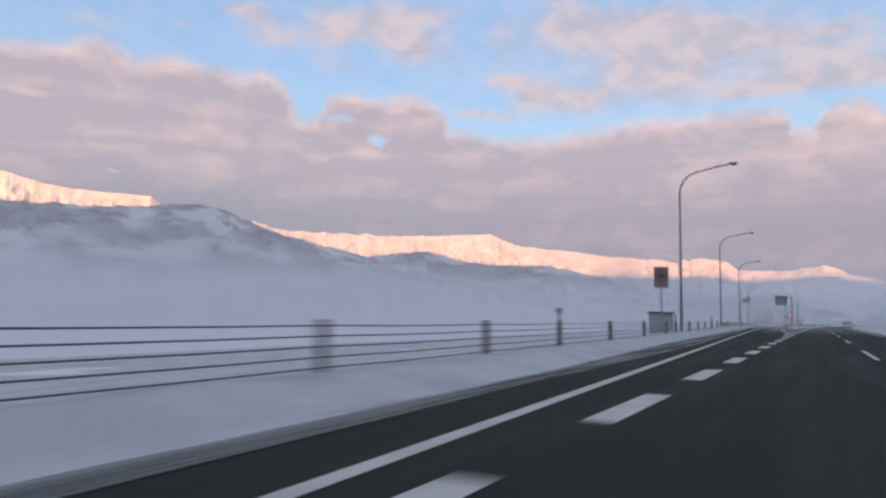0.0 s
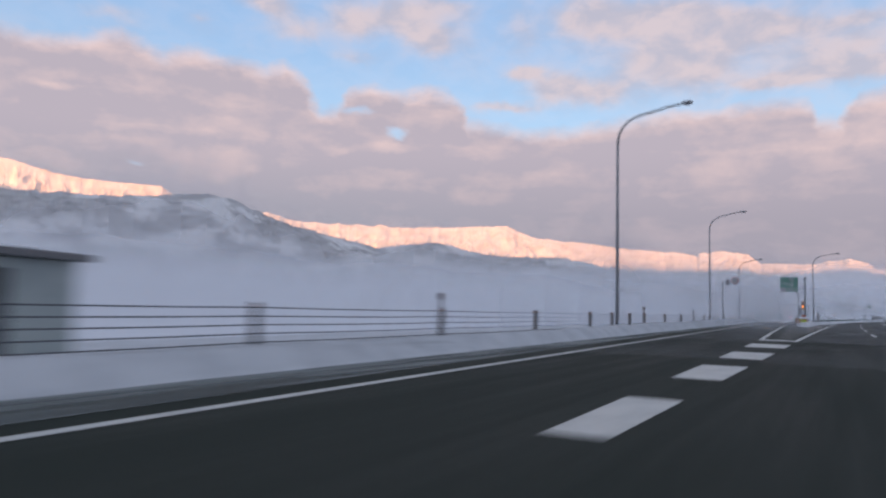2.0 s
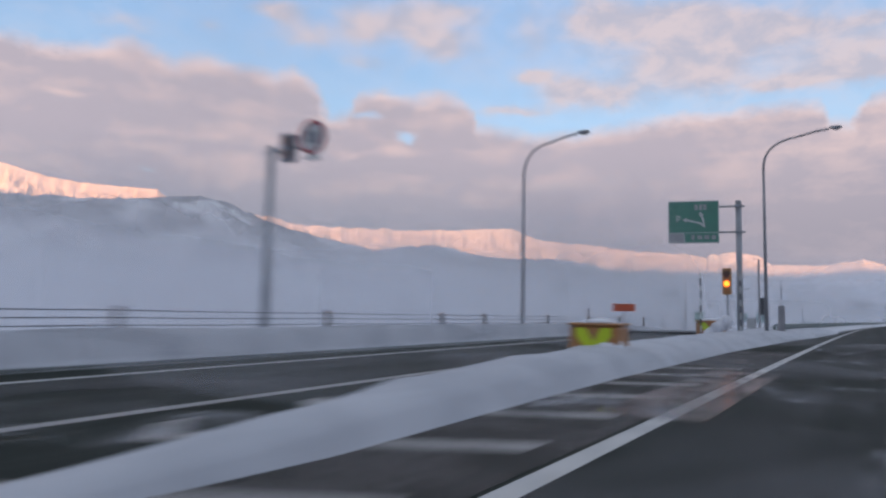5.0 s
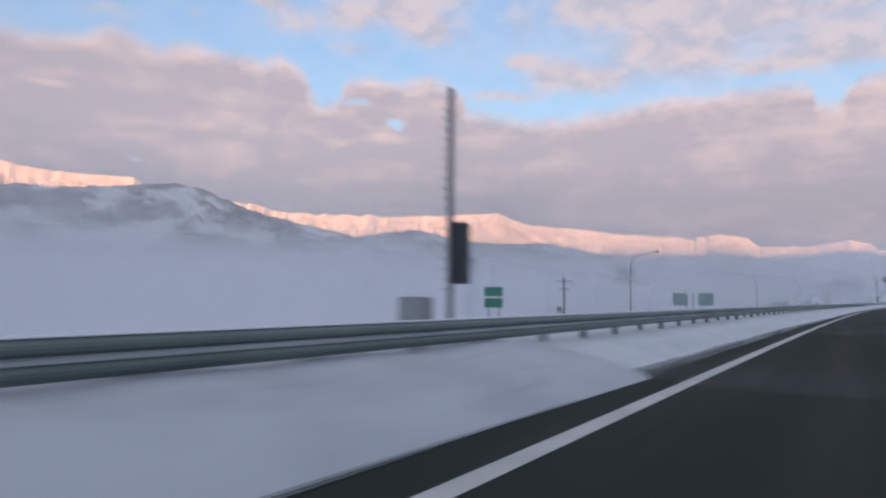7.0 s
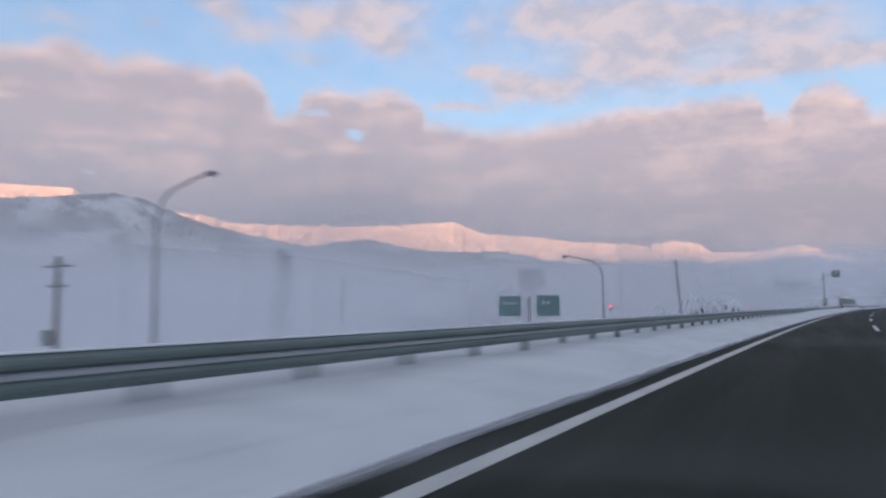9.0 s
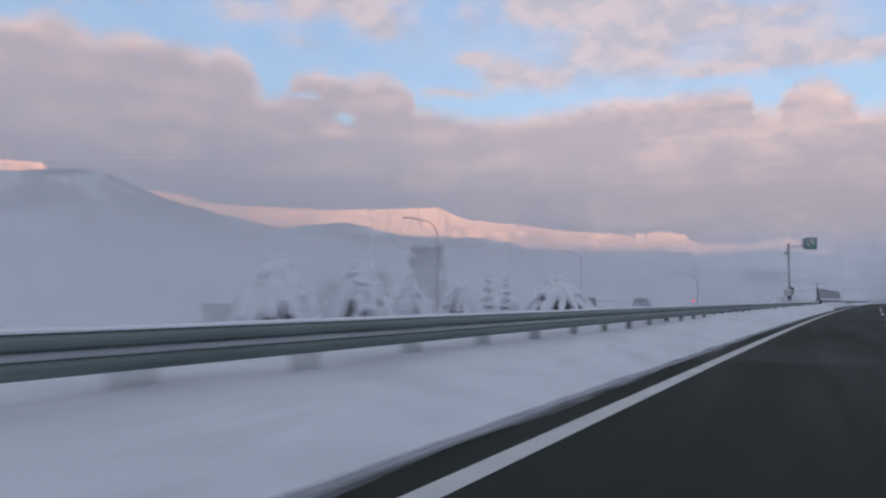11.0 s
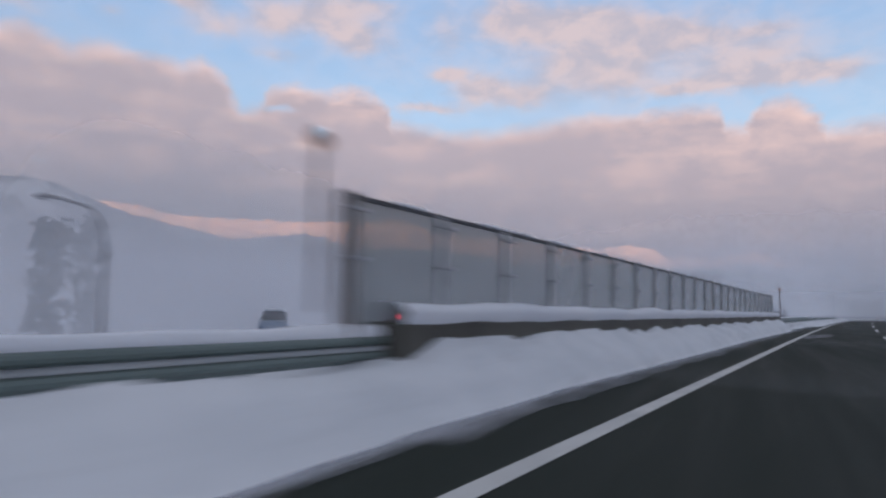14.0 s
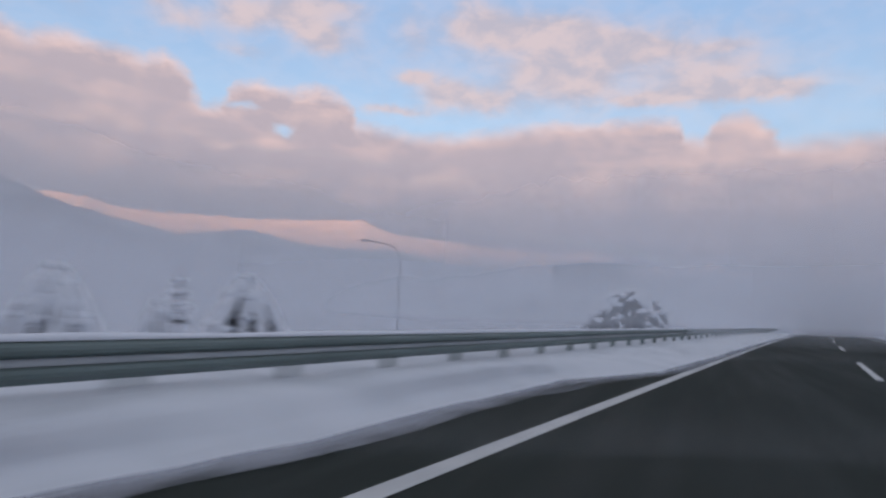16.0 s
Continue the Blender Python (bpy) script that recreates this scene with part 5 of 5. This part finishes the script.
t = thing("kilometre_sign", (-17.0, 234.6, -1.6), "two small green plates on two legs", "road sign")
part("plate", Mesh().box((0, -.03, 3.12), (1.2, .05, .55), 0, .02), M_GREEN, t)
part("plate", Mesh().box((0, -.03, 2.45), (1.2, .05, .55), 0, .02), M_GREEN, t)
part("leg", Mesh().box((-.35, .02, 1.6), (.08, .05, 3.4)), M_GALV, t)
part("leg", Mesh().box((.35, .02, 1.6), (.08, .05, 3.4)), M_GALV, t)


def utility_pole(x, y, z0, top, label):
    t = thing("utility_pole", (x, y, z0), label, "utility pole", "utility poles")
    h = top - z0
    part("pole", Mesh().tube([(0, 0, 0), (0, 0, h)], [.16, .11], 10), M_UPOLE, t)
    for dz, w in ((.45, 1.9), (1.35, 1.3)):
        c = part("crossarm", Mesh().box((0, 0, h - dz), (w, .09, .09), 0, .01), M_POLE, t)
        for k in (-1, -.4, .4, 1):
            part("insulator", Mesh().tube([(k * w * .46, 0, h - dz + .04), (k * w * .46, 0, h - dz + .24)], [.05, .035], 8), M_WHITE, c)
    part("transformer", Mesh().tube([(-.55, 0, h - 4.0), (-.55, 0, h - 3.3)], .28, 12).box((-.3, 0, h - 3.65), (.5, .06, .08)), M_POLE, t, "drum transformer")
    return t


utility_pole(-26.3, 272.6, -3.4, 3.6, "concrete utility pole with crossarms and a drum transformer")
utility_pole(-40, 315, -3.6, 4.6, "concrete utility pole with crossarms and a drum transformer")
t = thing("direction_sign", (-20.9, 320.2, -3.3), "pair of green direction boards on one grey post", "road sign")
part("post", Mesh().tube([(0, 0, 0), (0, 0, 5.5)], .16, 12), M_GALV, t)
part("beam", Mesh().box((0, 0, 4.9), (2.6, .1, .1), 0, .01), M_GALV, t)
for s, nb in ((-1, 3), (1, 2)):
    b = part("board", Mesh().box((s * 2.05, -.1, 4.6), (2.4, .06, 2.05), 0, .03), M_BOARD, t)
    for i in range(nb):
        part("text_bar", Mesh().box((s * 2.05 + (i - 1) * .5, -.135, 4.9), (.34, .006, .3)), M_GREY, b)


def red_signal(x, y, z, z0):
    t = thing("red_signal", (x, y, z0), "small signal on a post showing a red lamp", "signal", "red signals")
    h = z - z0
    part("post", Mesh().tube([(0, .1, 0), (0, .1, h)], .05, 8), M_POLE, t)
    b = part("housing", Mesh().box((0, 0, h), (.36, .2, .75), 0, .04), M_DARK, t)
    part("lens", Mesh().tube([(0, -.1, h + .12), (0, -.14, h + .12)], .16, 16), M_REDLIT, b, "glowing red lens")


red_signal(-16.0, 334.8, 1.1, -2.4)
red_signal(-6.55, 434.6, 0.5, -3.0)
t = thing("leaning_pole", (-0.2, 277.6, -0.4), "thin leaning snow pole behind the guard rail", "pole")
part("pole", Mesh().tube([(0, 0, 0), (-.22, 0, 3.05)], [.035, .025], 8), M_POST, t)
t = thing("direction_sign", (-13.9, 390.9, -2.6), "low green board on a grey post with a long arm", "road sign")
part("board", Mesh().box((0, -.06, 3.05), (2.1, .06, 1.1), 0, .03), M_BOARD, t)
part("post", Mesh().tube([(-1.35, 0, 0), (-1.35, 0, 3.6)], .12, 10), M_GALV, t)
part("arm", Mesh().box((1.0, 0, 3.15), (4.8, .08, .08)), M_GALV, t)


def parked_car(x, y, z, rz, label):
    t = thing("parked_car", (x, y, z), label, "car", "parked cars", rz=rz)
    secs = [(-2.1, .35, .62, .55), (-1.95, .28, .82, .78), (-1.1, .25, .86, .92), (.9, .25, .86, .92), (1.9, .28, .84, .85), (2.1, .38, .7, .65)]
    m = Mesh()
    m.grid([[(u, -w, lo), (u, -w, hi - .1), (u, -w + .1, hi), (u, w - .1, hi), (u, w, hi - .1), (u, w, lo), (u, -w, lo)] for u, lo, w, hi in secs])
    m.poly([(secs[0][0], -secs[0][2], secs[0][1]), (secs[0][0], -secs[0][2], .5), (secs[0][0], secs[0][2], .5), (secs[0][0], secs[0][2], secs[0][1])])
    b = part("body", m, M_CAR, t, smooth=True)
    c = [(-1.2, .92, .80), (-.6, 1.48, .66), (1.3, 1.5, .66), (1.85, .92, .78)]
    cb = part("cabin", Mesh().grid([[(u, -w, .88), (u, -w, h), (u, w, h), (u, w, .88)] for u, h, w in c]), M_PANE, b, "dark windows")
    part("roof", Mesh().box((.35, 0, 1.5), (1.9, 1.3, .06), 0, .02), M_CAR, b)
    part("snow_cap", Mesh().lump((.35, 0, 1.55), (1.0, .62, .1), 2), M_SNOW, b, smooth=True)
    for u in (-1.35, 1.3):
        for s in (-1, 1):
            w = part("wheel", Mesh().tube([(u, s * .68, .33), (u, s * .88, .33)], .33, 16), M_TYRE, t)
            part("rim", Mesh().tube([(u, s * .86, .33), (u, s * .9, .33)], .2, 12), M_GALV, w)


parked_car(-14.6, 432.1, -0.6, radians(123), "blue-grey parked car with snow on its roof in the rest area")


def long_building(x, y, z, w, d, h, rz, bays, label):
    t = thing("rest_area_building", (x, y, z), label, "building", rz=rz)
    wl = part("wall", Mesh().box((0, 0, h / 2), (w, d, h)), M_WALLB, t)
    r = part("roof", Mesh().box((0, 0, h + .2), (w + 1.4, d + 1.4, .4), 0, .1), M_ROOF, t)
    part("snow_cap", Mesh().box((0, 0, h + .5), (w + 1.2, d + 1.2, .25), 0, .12), M_SNOW, r)
    for i in range(bays):
        u = -w / 2 + (i + .5) * w / bays
        wd = part("window", Mesh().box((u, -d / 2 - .02, h * .5), (w / bays * .6, .06, h * .42), 0, .01), M_GREY, t)
        part("pane", Mesh().box((u, -d / 2 - .06, h * .5), (w / bays * .52, .02, h * .36)), M_PANE, wd)
    return t


long_building(-69.5, 418, -4.6, 42, 9, 3.6, radians(60), 11, "long low rest area building with a snowy roof, in mist")


def arched_hut(x, y, z, w, ln, h, rz, label):
    t = thing("arched_hut", (x, y, z), label, "hut", rz=rz)
    arc = [(math.cos(math.pi * k / 14), math.sin(math.pi * k / 14)) for k in range(15)]
    m = Mesh().grid([[(w / 2 * c, v, h * .45 + h * .55 * q) for c, q in arc] for v in (-ln / 2, 0, ln / 2)])
    for v in (-ln / 2, ln / 2):
        m.poly([(w / 2 * c, v, h * .45 + h * .55 * q) for c, q in arc] + [(-w / 2, v, 0), (w / 2, v, 0)])
    for q in (-1, 1):
        m.poly([(q * w / 2, -ln / 2, 0), (q * w / 2, ln / 2, 0), (q * w / 2, ln / 2, h * .45), (q * w / 2, -ln / 2, h * .45)])
    wl = part("shell", m, M_WALLB, t)
    part("snow_cap", Mesh().grid([[(w * .3 * c, v, h * .42 + h * .6 * max(q, .3)) for c, q in arc[3:12]] for v in (-ln / 2, ln / 2)]), M_SNOW, wl, smooth=True)
    part("shutter", Mesh().box((0, -ln / 2 - .03, h * .35), (w * .5, .06, h * .7), 0, .01), M_GREY, t)
    return t


arched_hut(-59.4, 415.4, -4.5, 6.2, 7, 5.3, radians(35), "dark arched hut beside the rest area building")
long_building(2.2, 578, -4.4, 11, 10, 14.8, radians(-12), 4, "boxy service building fading into the mist")
long_building(-11, 581, -4.4, 22, 9, 8.2, radians(-12), 7, "lower wing of the service building fading into the mist")


# ---- trees ----
def conifer(x, y, z, h, w, seed, label, group="snow-laden conifers", steps=9):
    """A conifer bowed under snow: whorls of drooping boughs, each dark below and capped with snow."""
    rnd = random.Random(seed)
    t = thing("conifer", (x, y, z), label, "tree", group)
    part("trunk", Mesh().tube([(0, 0, 0), (.02 * h, 0, h * .5), (0, 0, h)], [.035 * h + .03, .02 * h, .01], 8), M_BARK, t)
    dark, white = Mesh(), Mesh()
    for i in range(steps):
        f = (i + .4) / steps
        zz, rad = h * (.08 + .88 * f), w * (1 - f) ** .75 + .06
        for k in range(max(5, int((8 + 4 * w) * (1 - f) + 4))):
            a = rnd.uniform(0, 6.28)
            rr = rad * rnd.uniform(.6, 1.1)
            drop = rr * rnd.uniform(.35, .75)
            p0, p1 = Vector((0, 0, zz)), Vector((math.cos(a) * rr, math.sin(a) * rr, zz - drop))
            n = Vector((-math.sin(a), math.cos(a), 0))
            o = len(dark.v)
            for s in range(5):
                q = s / 4
                c = p0.lerp(p1, q) + Vector((0, 0, -.25 * drop * q * q))
                wd = (.05 + .17 * rr * math.sin(math.pi * min(q * .8 + .15, 1)))
                for u in (-1, 0, 1):
                    j = Vector((rnd.uniform(-.03, .03), rnd.uniform(-.03, .03), rnd.uniform(-.04, .02))) * rr
                    dark.v.append(tuple(c + n * wd * u + j + Vector((0, 0, -.10 * rr * abs(u)))))
            for s in range(4):
                for u in range(2):
                    b = o + s * 3 + u
                    dark.f.append((b, b + 1, b + 4, b + 3))
            if rnd.random() < .95:
                for q in (.3, .6, .88):
                    if rnd.random() < .85:
                        c = p0.lerp(p1, q) + Vector((0, 0, -.25 * drop * q * q + .05 * rr))
                        white.lump(c, (.30 * rr + .06, .30 * rr + .06, .13 * rr + .05), seed + i * 7 + k, 5)
    part("crown", dark, M_NEEDLE, t, "dark drooping boughs")
    tagged(part("snow_load", white, M_SNOW, t, "clumps of snow on the boughs", smooth=True), kind="stuff")
    return t


def snow_bush(x, y, z, h, w, seed, label, p=1.35):
    """A broad low conifer pressed into a dome: arching boughs thick with snow, dark hollows between them."""
    rnd = random.Random(seed)
    t = thing("conifer", (x, y, z), label, "tree", "snow-laden conifers")
    part("trunk", Mesh().tube([(0, 0, 0), (0, 0, h * .8)], [.12, .05], 8), M_BARK, t)
    dark = Mesh()
    for i in range(170):
        a, q = rnd.uniform(0, 6.28), math.sqrt(rnd.uniform(.02, 1))
        r = w * .93 * q
        top = h * .93 * (1 - q ** p)
        k = rnd.uniform(.10, .18) * w * .5
        dark.lump((math.cos(a) * r, math.sin(a) * r, max(.15, top * rnd.uniform(.75, 1))), (k, k, k * 1.3), i, 5)
    tagged(part("crown", dark, M_NEEDLE, t, "dark needles in the hollows"), kind="stuff")
    n = 22 if p < 2 else 9
    for i in range(n):
        a = 6.283 * (i + rnd.uniform(-.3, .3)) / n
        e = w * rnd.uniform(.82, 1.10)
        s0 = rnd.uniform(0, .12) if i % 2 else rnd.uniform(.2, .45)
        s1 = rnd.uniform(.7, 1.0)
        pts, rad, sw = [], [], rnd.uniform(-.5, .5) * (1 if p < 2 else 3)
        for k in range(8):
            q = s0 + (s1 - s0) * k / 7
            b = a + sw * (k / 7) * q
            pts.append((math.cos(b) * e * q + rnd.uniform(-.05, .05), math.sin(b) * e * q + rnd.uniform(-.05, .05), h * (1 - q ** p) + .06 + rnd.uniform(-.06, .06)))
            rad.append(w * (.035 + .055 * math.sin(math.pi * min(1, .12 + k / 8))) * rnd.uniform(.55, 1.3))
        part("snowy_bough", Mesh().tube(pts, rad, 7), M_SNOW, t, "arching bough thick with snow" if i == 0 else "", smooth=True)
    top = Mesh()
    for i in range(42 if p < 2 else 120):
        a, q = rnd.uniform(0, 6.28), rnd.uniform(0, 1) ** .8
        k = w * rnd.uniform(.06, .12) * (1 if p < 2 else .75)
        top.lump((math.cos(a) * w * q, math.sin(a) * w * q, h * (1 - q ** p) + .04), (k * 1.3, k * 1.3, k * .7), i + 3, 6)
    top.lump((0, 0, h), (.13 * w, .13 * w, .12 * w), 2, 6)
    tagged(part("snow_load", top, M_SNOW, t, "clumps of snow on the boughs", smooth=True), kind="stuff")
    return t


LBL = "small conifer bowed under a thick load of snow"
for i, (l, y, h, w) in enumerate([(-13.6, 330.4, 2.6, 1.3), (-13.0, 333.0, 2.7, 1.0), (-13.1, 334.1, 2.1, 0.8), (-13.3, 327.0, 3.0, 1.6), (-13.6, 323.6, 3.1, 1.6), (-13.2, 338.3, 1.9, .75), (-14.2, 340.2, 1.7, .8), (-14.6, 332.0, 2.4, 1.3), (-14.9, 335.6, 2.2, 1.0)]):
    snow_bush(road_x(y) + l, y, -1.1, h, w, 20 + i, "low dome of a conifer pressed down by snow")
for i, (l, y, h, w) in enumerate([(-13.0, 335.2, 3.15, .5), (-13.0, 336.9, 3.0, .45)]):
    conifer(road_x(y) + l, y, -1.1, h, w, 50 + i, "slender young conifer bowed under a thick load of snow")
snow_bush(-3.55, 343.2, -1.1, 2.92, 2.6, 41, "broad snow-covered conifer beside the guard rail")
for i, (l, y, h, w) in enumerate([(-15.0, 460.1, 3.0, 1.4), (-15.0, 463.0, 2.3, .8), (-15.8, 456.5, 2.8, 1.6)]):
    snow_bush(road_x(y) + l, y, -1.2, h, w, 60 + i, "low dome of a conifer pressed down by snow")
conifer(road_x(463.7) - 15.0, 463.7, -1.2, 3.3, .5, 64, "slender young conifer bowed under a thick load of snow")
snow_bush(16.7, 496, -0.8, 3.8, 3.5, 71, "broad snow-covered conifer beside the guard rail", 2.2)
snow_bush(8.0, 466.3, -1.2, 3.1, 1.75, 75, "broad snow-covered conifer in the misty verge")
conifer(road_x(300) - 10, 296, -0.4, 1.6, 1.2, 72, LBL)
conifer(road_x(303) - 9.4, 301, -0.4, 1.3, 1.0, 73, LBL)


def tall_tree(x, y, z, h, w, seed, label, mat, lean=0.0):
    """A tall column of a tree, clothed nearly to the ground in many small ragged clumps."""
    rnd = random.Random(seed)
    t = thing("tree", (x, y, z), label, "tree", "misty trees")
    part("trunk", Mesh().tube([(0, 0, 0), (lean * .5, 0, h * .5), (lean, 0, h * .95)], [.045 * w + .12, .2, .04], 8), M_BARK, t)
    limbs, leaf = Mesh(), Mesh()
    for i in range(90):
        f = rnd.uniform(.10, .99)
        a = rnd.uniform(0, 6.28)
        r = w * .5 * rnd.uniform(.35, 1.0) * (1 - .5 * max(f - .75, 0) * 4 * .6) * (.75 + .35 * noise.noise(Vector((f * 5, seed, 0))))
        e = Vector((lean * f + math.cos(a) * r, math.sin(a) * r, h * f))
        limbs.tube([(lean * f, 0, h * max(f - .1, .04)), tuple(e)], [.06, .02], 5)
        for k in range(10):
            c = e + Vector((rnd.uniform(-.8, .8), rnd.uniform(-.8, .8), rnd.uniform(-.9, .9))) * (w * .17)
            q = w * rnd.uniform(.03, .065)
            leaf.lump(c, (q, q, q * .8), i * 9 + k, 4)
    tagged(part("limbs", limbs, M_BARK, t), kind="stuff")
    part("crown", leaf, mat, t)


M_DIM = material("dim_foliage", (0.07, 0.073, 0.077), 0.85, 0, 0.2, 1, second=(0.13, 0.133, 0.138))
M_RIME = material("rimed_twigs", (0.17, 0.173, 0.18), 0.85, 0, 0.2, 0.7, second=(0.09, 0.093, 0.098))
tall_tree(-71.6, 459, -5.0, 17.2, 6.2, 5, "tall dark column-shaped tree standing in mist", M_DIM, 1.0)
tall_tree(-68.6, 463, -5.0, 18, 5.2, 6, "tall rimed column-shaped tree standing in mist", M_RIME, .4)
tall_tree(-75.5, 432, -5.0, 8.0, 9, 7, "round dark tree standing in mist", M_RIME)
tall_tree(-69.5, 436, -5.0, 10.2, 6.4, 8, "round dark tree standing in mist", M_RIME)
tall_tree(-81, 355, -4.5, 16.5, 5.0, 9, "pale tree fading into thick mist", M_RIME, .6)
